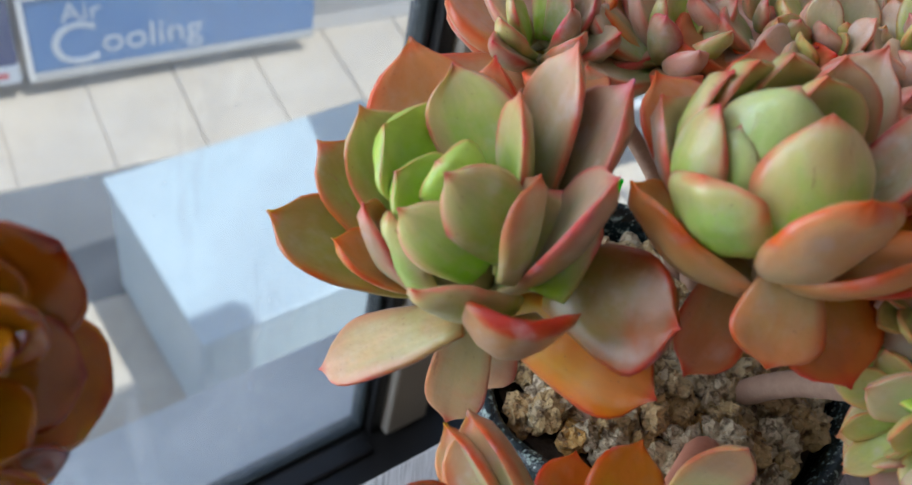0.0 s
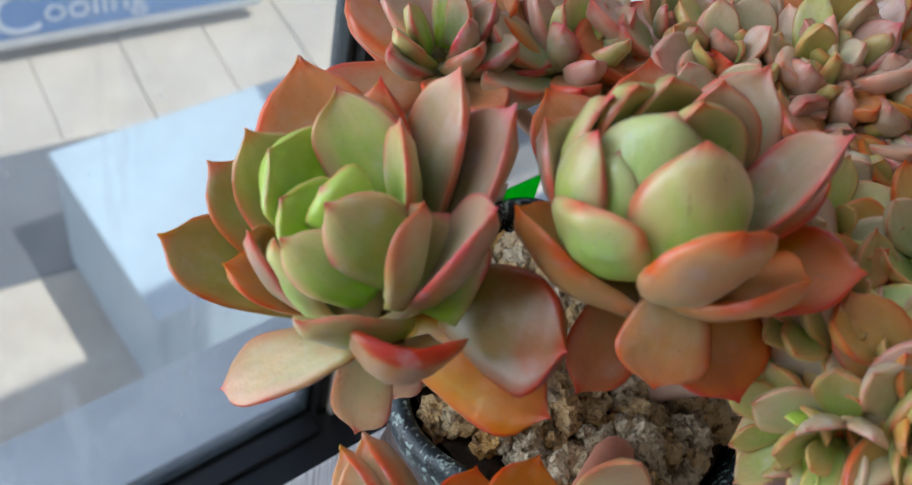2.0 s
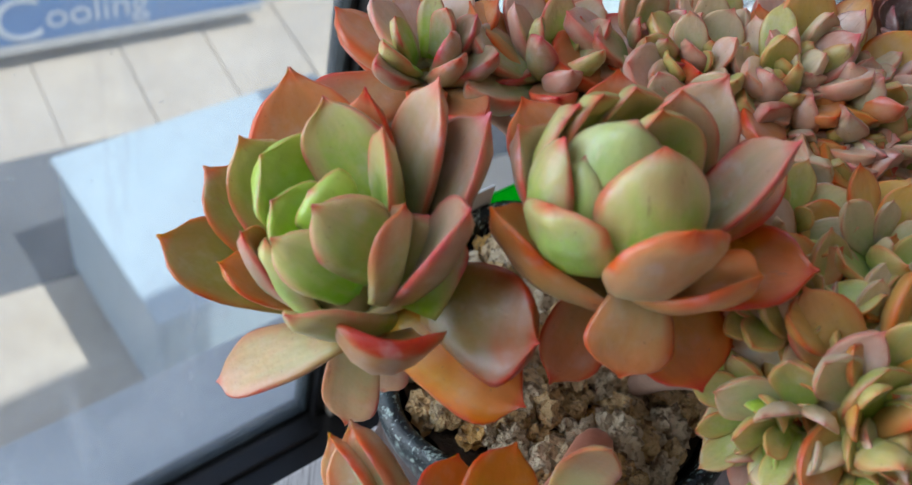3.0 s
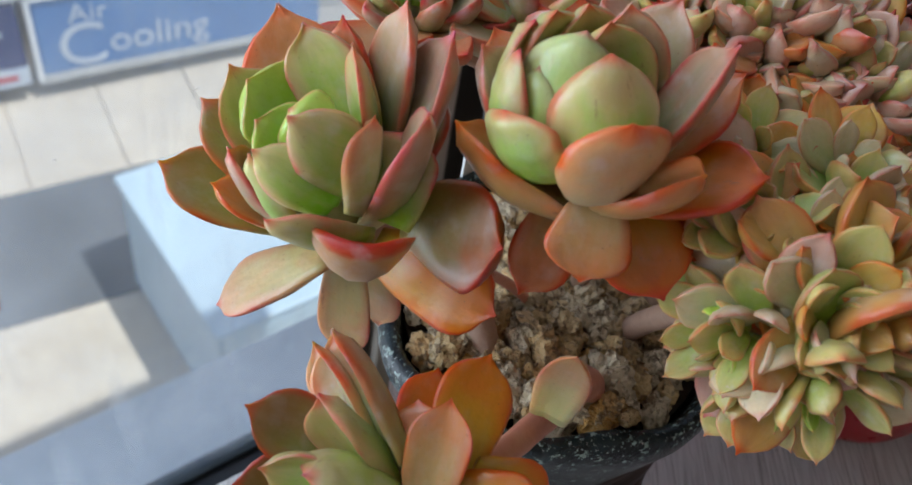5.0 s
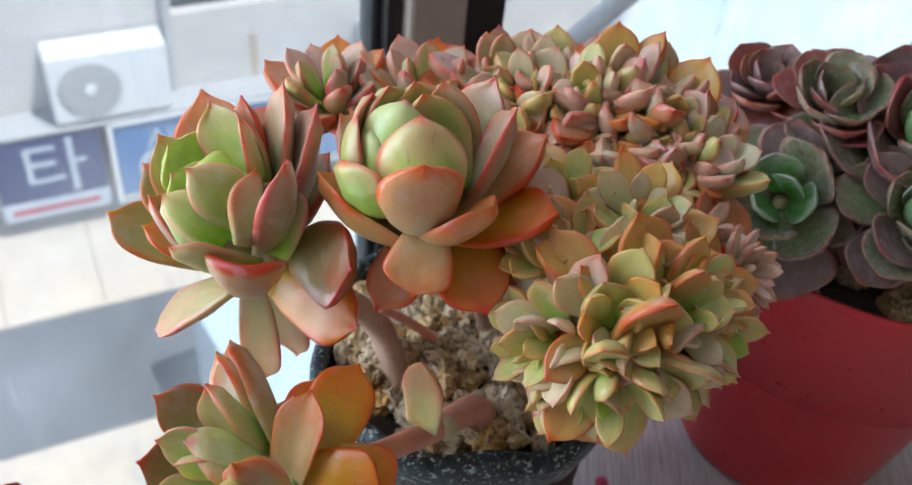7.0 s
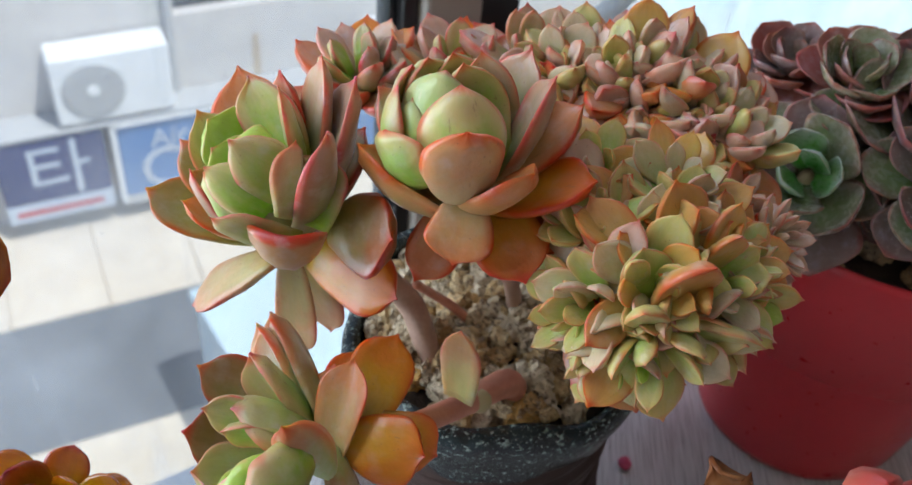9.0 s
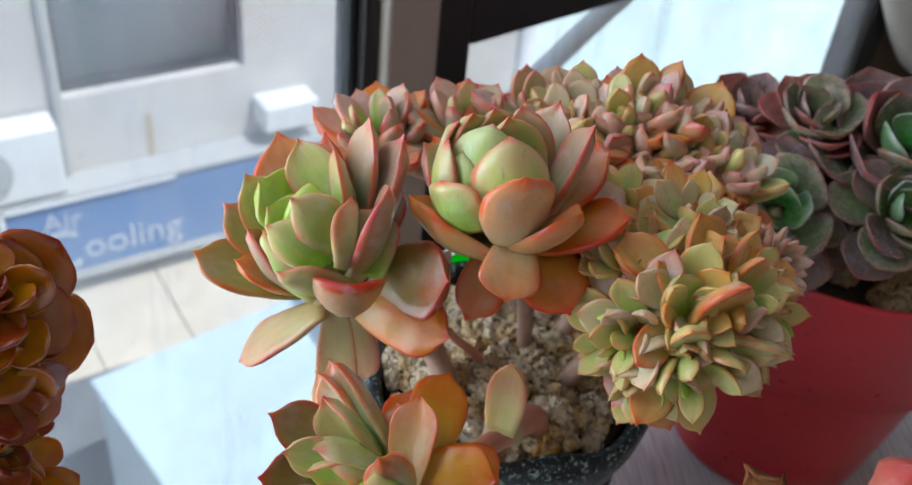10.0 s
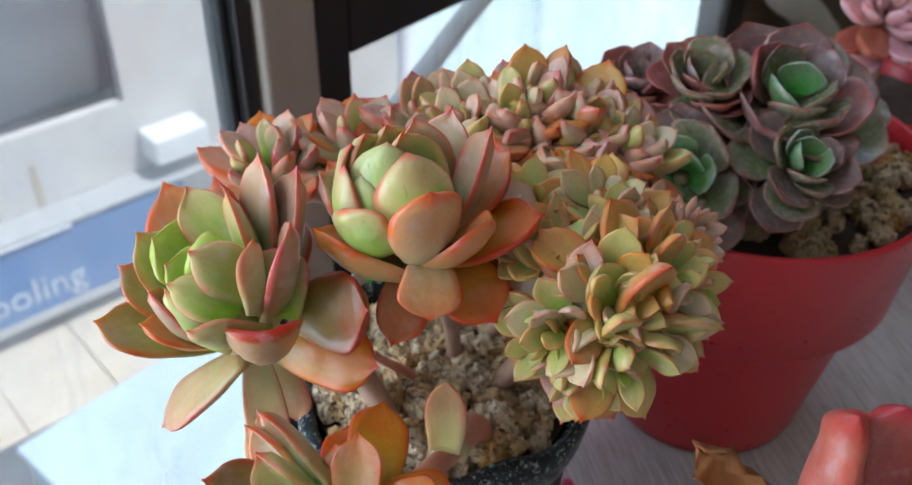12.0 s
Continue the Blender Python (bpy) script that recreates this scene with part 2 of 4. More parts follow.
CLAY = plain("brown_clay", (0.030, 0.014, 0.009), (0.060, 0.030, 0.021), 0.62, 18, bump=0.5, depth=0.0012, stretch=(1, 1, 14))
RED_PLASTIC = plain("red_plastic", (0.46, 0.012, 0.020), (0.54, 0.026, 0.034), 0.32, 14, bump=0.06, depth=0.0005, fine=14.0)
ALU = plain("grey_aluminium", (0.42, 0.38, 0.32), (0.50, 0.45, 0.38), 0.45, 8, stretch=(1, 1, 0.15))
BLACK = plain("black_frame", (0.008, 0.008, 0.008), (0.016, 0.015, 0.015), 0.4, 30)
GASKET = plain("rubber_gasket", (0.02, 0.03, 0.034), (0.05, 0.065, 0.07), 0.6, 60)
SILL = plain("grey_sill", (0.58, 0.60, 0.61), (0.74, 0.75, 0.75), 0.55, 12, bump=0.1)
PLASTER = plain("room_plaster", (0.52, 0.48, 0.43), (0.60, 0.56, 0.50), 0.85, 3, bump=0.1)
FLOOR_WOOD = plain("floor_boards", (0.26, 0.18, 0.11), (0.36, 0.26, 0.16), 0.5, 3, stretch=(1, 10, 1))
FACADE = plain("pale_facade", (0.52, 0.48, 0.43), (0.62, 0.59, 0.55), 0.85, 0.9, bump=0.2, depth=0.01)
PAVING = plain("pale_paving", (0.50, 0.42, 0.31), (0.66, 0.58, 0.46), 0.8, 2.4, bump=0.2, depth=0.004)
DARK_STRIP = plain("dark_grey_strip", (0.075, 0.08, 0.085), (0.15, 0.155, 0.16), 0.85, 1.2, bump=0.3, depth=0.004)
# white paint with the bluish cast of open shade mixed into its colour
WHITE_SHADED = plain("white_shade_tint", (0.44, 0.56, 0.62), (0.52, 0.63, 0.68), 0.5, 2)
WHITE_METAL = plain("white_sheet_metal", (0.70, 0.70, 0.68), (0.80, 0.80, 0.78), 0.4, 3)
FAN_GREY = plain("fan_grille", (0.36, 0.36, 0.35), (0.46, 0.46, 0.45), 0.5, 30)
SIGN_BLUE = plain("sign_blue", (0.07, 0.17, 0.38), (0.12, 0.24, 0.46), 0.45, 2.5)
SIGN_GREY = plain("sign_edge_grey", (0.40, 0.40, 0.38), (0.52, 0.51, 0.48), 0.5, 3)
SIGN_NAVY = plain("sign_navy", (0.025, 0.035, 0.12), (0.05, 0.06, 0.17), 0.45, 2.5)
# white lettering, its colour dimmed to stand for haze in the dusty pane
SIGN_HAZED = plain("sign_lettering_hazed", (0.36, 0.42, 0.50), (0.62, 0.65, 0.68), 0.5, 4)
DARK_GLASS = plain("dark_glazing", (0.05, 0.055, 0.06), (0.10, 0.105, 0.11), 0.15, 1.5)
BLUE_GLASS = plain("bluish_glazing", (0.30, 0.36, 0.42), (0.42, 0.47, 0.52), 0.2, 1.5)
AQUA = plain("aqua_sheet", (0.60, 0.80, 0.77), (0.86, 0.92, 0.91), 0.5, 5)
AQUA.node_tree.nodes["Principled BSDF"].inputs["Subsurface Weight"].default_value = 0.0
glow = AQUA.node_tree.nodes.new("ShaderNodeBsdfTranslucent")
glow.inputs[0].default_value = (0.80, 0.93, 0.90, 1)
both = AQUA.node_tree.nodes.new("ShaderNodeMixShader")
both.inputs[0].default_value = 0.15
AQUA.node_tree.links.new(AQUA.node_tree.nodes["Principled BSDF"].outputs[0], both.inputs[1])
AQUA.node_tree.links.new(glow.outputs[0], both.inputs[2])
AQUA.node_tree.links.new(both.outputs[0], AQUA.node_tree.nodes["Material Output"].inputs[0])
HOSE = plain("white_hose", (0.72, 0.73, 0.66), (0.84, 0.83, 0.76), 0.55, 40)
GREEN_TAG = plain("green_plastic", (0.02, 0.36, 0.02), (0.03, 0.42, 0.03), 0.4, 50)
thin = GREEN_TAG.node_tree
through_light = thin.nodes.new("ShaderNodeBsdfTranslucent")
through_light.inputs[0].default_value = (0.04, 0.75, 0.04, 1)
blend = thin.nodes.new("ShaderNodeMixShader")
blend.inputs[0].default_value = 0.75
thin.links.new(thin.nodes["Principled BSDF"].outputs[0], blend.inputs[1])
thin.links.new(through_light.outputs[0], blend.inputs[2])
thin.links.new(blend.outputs[0], thin.nodes["Material Output"].inputs[0])
WHITE_TAG = plain("white_card", (0.72, 0.74, 0.72), (0.80, 0.81, 0.79), 0.6, 60)
PINK_BEAD = plain("pink_wax", (0.55, 0.05, 0.13), (0.66, 0.10, 0.20), 0.5, 300, bump=0.2, depth=0.0004)
SOIL = plain("dark_soil", (0.05, 0.035, 0.025), (0.11, 0.08, 0.055), 0.95, 160, bump=0.8, depth=0.002)


def stone_paint(name, tones):
    m, nt, b = nodes_of(name)
    info = nt.nodes.new("ShaderNodeObjectInfo")
    col = ramp(nt, info.outputs["Random"], tones)
    n1, n2 = tex(nt, 350, 5), tex(nt, 1300, 3)
    col = mix(nt, ramp(nt, n1, [(0.50, grey(0)), (0.62, grey(0.85))]), col, (0.17, 0.10, 0.05))
    col = mix(nt, ramp(nt, n2, [(0.56, grey(0)), (0.7, grey(0.55))]), col, (0.66, 0.54, 0.36))
    nt.links.new(col, b.inputs["Base Color"])
    b.inputs["Roughness"].default_value = 0.9
    relief(nt, b, calc(nt, "ADD", n1, n2), 1.0, 0.002)
    return m


PUMICE = stone_paint("pumice", [(0.0, (0.56, 0.37, 0.16)), (0.3, (0.70, 0.52, 0.27)), (0.55, (0.66, 0.54, 0.36)), (0.85, (0.78, 0.65, 0.44)), (1.0, (0.66, 0.37, 0.09))])


def glaze_paint():
    m, nt, b = nodes_of("speckled_glaze")
    n1, n2, n3 = tex(nt, 420, 5, 0.7), tex(nt, 90, 4), tex(nt, 800, 2)
    col = mix(nt, ramp(nt, n2, [(0.38, grey(0)), (0.62, grey(1))]), (0.006, 0.008, 0.008), (0.016, 0.028, 0.030))
    col = mix(nt, ramp(nt, n1, [(0.56, grey(0)), (0.62, grey(0.9))]), col, (0.32, 0.40, 0.35))
    col = mix(nt, ramp(nt, n3, [(0.66, grey(0)), (0.72, grey(0.8))]), col, (0.50, 0.52, 0.46))
    nt.links.new(col, b.inputs["Base Color"])
    b.inputs["Roughness"].default_value = 0.22
    relief(nt, b, calc(nt, "ADD", n2, n1), 0.35, 0.0012)
    return m


GLAZE = glaze_paint()


def table_paint():
    """Pale grey laminate with fine dark wood pores along the grain."""
    m, nt, b = nodes_of("grey_wood_laminate")
    turn = radians(-22)
    streak, pore, cloud = tex(nt, 60, 5, 0.6, (14, 0.5, 1), turn), tex(nt, 90, 3, 0.5, (16, 0.35, 1), turn), tex(nt, 7, 3)
    col = mix(nt, ramp(nt, streak, [(0.3, grey(0)), (0.7, grey(1))]), (0.54, 0.52, 0.51), (0.76, 0.74, 0.72))
    col = mix(nt, ramp(nt, pore, [(0.53, grey(0)), (0.62, grey(0.70))]), col, (0.20, 0.18, 0.165))
    col = mix(nt, calc(nt, "MULTIPLY", cloud, 0.35), col, (0.40, 0.37, 0.36))
    nt.links.new(col, b.inputs["Base Color"])
    b.inputs["Roughness"].default_value = 0.5
    relief(nt, b, pore, 0.2, 0.0004)
    return m


LAMINATE = table_paint()


def glass_paint():
    """Window glass with a thin film of dust."""
    m = bpy.data.materials.new("window_glass")
    m.use_nodes = True
    nt = m.node_tree
    nt.nodes.remove(nt.nodes["Principled BSDF"])
    clear = nt.nodes.new("ShaderNodeBsdfTransparent")
    clear.inputs[0].default_value = (0.93, 0.96, 0.97, 1)
    gloss = nt.nodes.new("ShaderNodeBsdfGlossy")
    gloss.inputs["Roughness"].default_value = 0.02
    dust = nt.nodes.new("ShaderNodeBsdfTranslucent")
    dust.inputs[0].default_value = (0.8, 0.85, 0.88, 1)
    a = nt.nodes.new("ShaderNodeMixShader")
    b = nt.nodes.new("ShaderNodeMixShader")
    film, spots = tex(nt, 9, 5), tex(nt, 260, 2)
    amount = calc(nt, "ADD", ramp(nt, film, [(0.35, grey(0.07)), (0.75, grey(0.26))]), ramp(nt, spots, [(0.70, grey(0)), (0.77, grey(0.22))]))
    wipe = tex(nt, 30, 4, 0.6, stretch=(1, 1, 0.12))
    amount = calc(nt, "ADD", amount, ramp(nt, wipe, [(0.58, grey(0)), (0.72, grey(0.14))]))
    nt.links.new(amount, a.inputs[0])
    nt.links.new(clear.outputs[0], a.inputs[1])
    nt.links.new(dust.outputs[0], a.inputs[2])
    b.inputs[0].default_value = 0.03
    nt.links.new(a.outputs[0], b.inputs[1])
    nt.links.new(gloss.outputs[0], b.inputs[2])
    nt.links.new(b.outputs[0], nt.nodes["Material Output"].inputs[0])
    return m


GLASS = glass_paint()

# ---- building helpers ----


def mesh_of(name, verts, faces, material, smooth=False, uvs=None):
    me = bpy.data.meshes.new(name)
    me.from_pydata(verts, [], faces)
    me.materials.append(material)
    if smooth:
        me.polygons.foreach_set("use_smooth", [True] * len(me.polygons))
    if uvs is not None:
        layer = me.uv_layers.new(name="UVMap")
        idx = np.zeros(len(me.loops), dtype=np.int32)
        me.loops.foreach_get("vertex_index", idx)
        layer.data.foreach_set("uv", np.asarray(uvs, dtype=np.float32)[idx].ravel())
    me.update()
    return me


def put(ob, parent=None, label="", m=None):
    if parent is not None:
        ob.parent = parent
    if m is not None:
        ob.matrix_basis = m
    if label:
        ob["label"] = label
    return ob


def part(name, bm, material, parent=None, label="", smooth=False):
    """Links a bmesh as one mesh object, under a thing or a part."""
    me = bpy.data.meshes.new(name)
    bm.normal_update()
    bm.to_mesh(me)
    bm.free()
    me.materials.append(material)
    if smooth:
        me.polygons.foreach_set("use_smooth", [True] * len(me.polygons))
    return put(new(name, me), parent, label)


def thing(name, label, category, group="", kind=""):
    return tagged(new(name), label, category, group, kind)


def box(size, centre, bevel=0.0, axes=None):
    """A bevelled box; axes: the two level directions it is squared to."""
    bm = bmesh.new()
    bmesh.ops.create_cube(bm, size=1)
    bmesh.ops.scale(bm, vec=size, verts=bm.verts)
    if bevel:
        bmesh.ops.bevel(bm, geom=bm.edges[:], offset=bevel, segments=2, affect="EDGES", profile=0.5)
    if axes:
        a, b = axes
        turn = Matrix((a, b, Vector((0, 0, 1)))).transposed().to_4x4()
        bmesh.ops.transform(bm, matrix=turn, verts=bm.verts)
    bmesh.ops.translate(bm, vec=centre, verts=bm.verts)
    return bm


def wbox(s0, s1, d0, d1, z0, z1, bevel=0.0):
    """A box in the window's own measures: along it, out of it, up."""
    c = W0 + U * ((s0 + s1) / 2) + N * ((d0 + d1) / 2) + Vector((0, 0, (z0 + z1) / 2))
    return box((s1 - s0, d1 - d0, z1 - z0), c, bevel, (U, N))


def fbox(s0, s1, d0, d1, z0, z1, bevel=0.0):
    """A box in the measures of the house across: along it, behind its face, up."""
    c = F0 + FU * ((s0 + s1) / 2) + FN * ((d0 + d1) / 2) + Vector((0, 0, (z0 + z1) / 2))
    return box((s1 - s0, d1 - d0, z1 - z0), c, bevel, (FU, FN))


def lathe(profile, steps=96, wave=None):
    """A turned form; wave(r, z, angle) gives the radius and height."""
    bm = bmesh.new()
    rings = []
    for r, z in profile:
        ring = []
        for k in range(steps):
            a = 2 * math.pi * k / steps
            rr, zz = wave(r, z, a) if wave else (r, z)
            ring.append(bm.verts.new((rr * math.cos(a), rr * math.sin(a), zz)))
        rings.append(ring)
    for a, b in zip(rings, rings[1:]):
        for k in range(steps):
            bm.faces.new((a[k], a[(k + 1) % steps], b[(k + 1) % steps], b[k]))
    return bm


def tube(points, radii, sides=12, rough=0.06, seed=1):
    """A stalk through points, with a changing radius and slight knobs."""
    pts = [Vector(p) for p in points]
    dense, rad = [], []
    for i in range(len(pts) - 1):
        p0, p1, p2, p3 = pts[max(i - 1, 0)], pts[i], pts[i + 1], pts[min(i + 2, len(pts) - 1)]
        for k in range(8):
            t = k / 8
            dense.append(0.5 * ((2 * p1) + (p2 - p0) * t + (2 * p0 - 5 * p1 + 4 * p2 - p3) * t * t + (3 * p1 - p0 - 3 * p2 + p3) * t ** 3))
            rad.append(radii[i] + (radii[i + 1] - radii[i]) * t)
    dense.append(pts[-1])
    rad.append(radii[-1])
    bm = bmesh.new()
    rings = []
    for i, p in enumerate(dense):
        d = (dense[min(i + 1, len(dense) - 1)] - dense[max(i - 1, 0)]).normalized()
        side = d.orthogonal().normalized() if i == 0 else (side - d * side.dot(d)).normalized()
        other = d.cross(side)
        ring = []
        for k in range(sides):
            a = 2 * math.pi * k / sides
            r = rad[i] * (1 + rough * noise.noise(Vector((i * 0.7, k * 1.1, seed))))
            ring.append(bm.verts.new(p + (side * math.cos(a) + other * math.sin(a)) * r))
        rings.append(ring)
    for a, b in zip(rings, rings[1:]):
        for k in range(sides):
            bm.faces.new((a[k], a[(k + 1) % sides], b[(k + 1) % sides], b[k]))
    bm.faces.new(list(reversed(rings[0])))
    bm.faces.new(rings[-1])
    return bm


def leaf_mesh(material, length, width, thick, curl=25.0, cup=0.22, root=0.45, widest=0.62, blunt=2.2, spike=0.05, rings=15, sides=14, seed=0, fold=0.0):
    """A fleshy leaf from the origin to (length, 0, 0); its upper face looks to +z. curl bends the tip up, cup lifts the margins, spike is the pointed tip."""
    rng = random.Random(seed)
    us = [1 - (1 - k / (rings - 1)) ** 1.35 for k in range(rings)]
    ang, x, z, mid = -radians(curl) * 0.5, 0.0, 0.0, []
    prev = 0.0
    for u in us:
        a = radians(curl) * (u - 0.5)
        x, z = x + (u - prev) * math.cos(a), z + (u - prev) * math.sin(a)
        prev = u
        mid.append((x, z, a))
    ex, ez = mid[-1][0], mid[-1][1]
    span, tilt = math.hypot(ex, ez), math.atan2(ez, ex)
    ct, st = math.cos(-tilt), math.sin(-tilt)
    verts, uvs, faces = [], [], []
    wob = rng.uniform(0, 50)
    for u, (x, z, a) in zip(us, mid):
        x, z = (x * ct - z * st) / span * length, (x * st + z * ct) / span * length
        a -= tilt
        if u < widest:
            w = root + (1 - root) * math.sin(math.pi / 2 * u / widest)
        else:
            q = min(1.0, (u - widest) / (1 - widest - spike))
            w = max(0.0, 1 - q ** blunt) ** (1 / 1.7)
            w = max(w, 0.16 * (1 - (u - (1 - spike)) / spike) if u > 1 - spike else 0.10)
            if u >= 1.0:
                w = 0.02
        t = thick * (0.75 + 0.35 * math.sin(math.pi * min(1, u * 1.25))) * (min(1.0, w * 1.5) if u > 0.5 else 1.0)
        half = width / 2 * w * (1 + 0.035 * noise.noise(Vector((u * 3, wob, 0))))
        drift = width * 0.035 * noise.noise(Vector((u * 2, wob, 7)))
        for k in range(sides):
            th = 2 * math.pi * k / sides
            v, s = math.cos(th), math.sin(th)
            y = half * v
            lift = cup * half * v * v + fold * half * abs(v)
            h = lift + (t * 0.30 * s if s > 0 else t * 0.70 * s)
            h += 0.04 * width * noise.noise(Vector((u * 4, v * 2, wob)))
            verts.append((x - h * math.sin(a), y + drift, z + h * math.cos(a)))
            uvs.append((u, 0.5 + 0.5 * v))
    n = len(us)
    for i in range(n - 1):
        for k in range(sides):
            k2 = (k + 1) % sides
            faces.append((i * sides + k, (i + 1) * sides + k, (i + 1) * sides + k2, i * sides + k2))
    faces.append(tuple(range(sides)))
    faces.append(tuple(reversed(range((n - 1) * sides, n * sides))))
    return mesh_of("leaf", verts, faces, material, True, uvs)


def leaf_pose(base, tip, face, twist=0.0):
    x = (tip - base).normalized()
    z = face - x * face.dot(x)
    z = (z if z.length > 1e-5 else x.orthogonal()).normalized()
    m = Matrix((x, z.cross(x), z)).transposed().to_4x4()
    return Matrix.Translation(base) @ m @ Matrix.Rotation(radians(twist), 4, "X")


LEAF_SEED = [0]


def mm(x, y, z):
    return Vector((x, y, z)) / 1000


def rosette_core(parent, centre, axis, radius=0.007, label=""):
    """The short thick stem head that carries a rosette's leaves."""
    bm = bmesh.new()
    bmesh.ops.create_icosphere(bm, subdivisions=2, radius=radius)
    bmesh.ops.scale(bm, vec=(1, 1, 1.3), verts=bm.verts)
    bmesh.ops.transform(bm, matrix=axis.to_track_quat("Z", "Y").to_matrix().to_4x4(), verts=bm.verts)
    bmesh.ops.translate(bm, vec=centre, verts=bm.verts)
    ob = part("rosette", bm, CROWN, parent, label, True)
    return {"ob": ob, "c": centre, "axis": axis.normalized()}


def leaf(ros, tip, width, material, curl=25, cup=0.22, twist=0.0, thick=0.30, root=0.5, start=None, face=None, widest=0.64, spike=0.055, fold=0.0, blunt=2.3):
    """One leaf of a rosette, its tip and width in millimetres; the upper face turns to the rosette's axis."""
    LEAF_SEED[0] += 1
    tip, c, ax = mm(*tip), ros["c"], ros["axis"]
    out = tip - c
    out -= ax * out.dot(ax)
    base = mm(*start) if start else c + (out.normalized() * 0.006 if out.length > 1e-4 else Vector())
    focus = c + ax * max(0.03, (tip - c).dot(ax) + 0.012)
    toward = Vector(face) if face else focus - (base * 0.4 + tip * 0.6)
    w = width * 0.76 / 1000
    me = leaf_mesh(material, (tip - base).length, w, thick * w, curl, cup, root, widest, blunt, spike, seed=LEAF_SEED[0], fold=fold)
    return put(new("leaf", me), ros["ob"], m=leaf_pose(base, tip, toward, twist))


STOCK = {}
UNIT = 0.025  # length of a stock leaf


def stock_leaf(material, shape):
    """A few shared unit leaves for the small rosettes."""
    key = (material.name, shape)
    if key not in STOCK:
        args = {
            "point": dict(width=0.50, thick=0.19, curl=28, cup=0.22, root=0.5, widest=0.60, blunt=2.0, spike=0.05),
            "fat": dict(width=0.54, thick=0.26, curl=24, cup=0.3, root=0.5, widest=0.62, blunt=2.1, spike=0.05),
            "plump": dict(width=0.56, thick=0.19, curl=26, cup=0.24, root=0.42, widest=0.62, blunt=2.2, spike=0.07),
            "spoon": dict(width=0.92, thick=0.12, curl=36, cup=0.34, root=0.3, widest=0.66, blunt=2.6, spike=0.025),
            "pad": dict(width=0.72, thick=0.20, curl=26, cup=0.22, root=0.3, widest=0.62, blunt=2.6, spike=0.02),
        }[shape]
        STOCK[key] = [leaf_mesh(material, UNIT, args["width"] * f * UNIT, args["thick"] * UNIT, args["curl"] + d, args["cup"], args["root"], args["widest"], args["blunt"], args["spike"], 11, 12, 100 + d)
                      for f, d in ((0.9, -8), (1.0, 3), (1.1, 12), (1.0, 20))]
    return STOCK[key]


def rosette(parent, heart, axis, radius, count, inner, middle, outer, shape="point", seed=1, open_to=10.0, closed=78.0, deep=0.5, label="", width=1.0, wild=10.0):
    """A whole rosette in a golden-angle spiral; heart (mm) is its visible middle, radius in mm."""
    rng = random.Random(seed)
    axis = Vector(axis).normalized()
    r = radius / 1000
    c = mm(*heart) - axis * r * deep
    ros = rosette_core(parent, c, axis, r * 0.12, label)
    e1 = axis.orthogonal().normalized()
    e2 = axis.cross(e1)
    for k in range(count):
        f = (k + 0.5) / count
        a = k * 2.39996 + rng.uniform(-0.4, 0.4)
        el = radians(closed + (open_to - closed) * f ** 0.85 + rng.uniform(-wild, wild))
        size = r * (0.42 + 0.62 * f ** 0.8) * rng.uniform(1 - wild / 80, 1 + wild / 80)
        rad = e1 * math.cos(a) + e2 * math.sin(a)
        d = rad * math.cos(el) + axis * math.sin(el)
        base = c + rad * r * 0.10 + axis * r * 0.30 * (1 - f)
        face = axis * math.cos(el) - rad * math.sin(el)
        mats = inner if f < 0.25 else middle if f < 0.62 else outer
        me = rng.choice(stock_leaf(rng.choice(mats), shape))
        m = leaf_pose(base, base + d, face, rng.uniform(-1.5 * wild, 1.5 * wild)) @ Matrix.Diagonal((size / UNIT, size / UNIT * rng.uniform(0.85, 1.15) * width, size / UNIT, 1))
        put(new("leaf", me), ros["ob"], m=m)
    return ros


def stalk(parent, points, radii, material=STEM, seed=1, label="", name="stem"):
    return part(name, tube([mm(*p) for p in points], [r * 0.72 / 1000 for r in radii], seed=seed), material, parent, label, True)

# ---- the room ----
# table top: its far edge lies 205 mm short of the window
part_table = thing("table", "pale grey wood-grain laminate table under a window", "table")
part("tabletop", wbox(-0.75, 0.95, -0.905, -0.205, -0.025, 0.0, 0.0015), LAMINATE, part_table)
for s in (-0.70, 0.90):
    for d in (-0.865, -0.255):
        part("leg", wbox(s - 0.02, s + 0.02, d - 0.02, d + 0.02, -0.75, -0.0252, 0.003), BLACK, part_table)

floor = tagged(part("floor", wbox(-2.2, 2.4, -3.2, 0.0, -0.80, -0.75), FLOOR_WOOD), "brown wooden room floor", "floor", kind="structure")
# ceiling and walls are out of view, added to block sun and bounce daylight
ceiling = tagged(part("ceiling", wbox(-2.4, 2.6, -3.4, 0.30, 1.75, 1.95), PLASTER), "unseen pale ceiling, added to shade the yard", "ceiling", kind="structure")
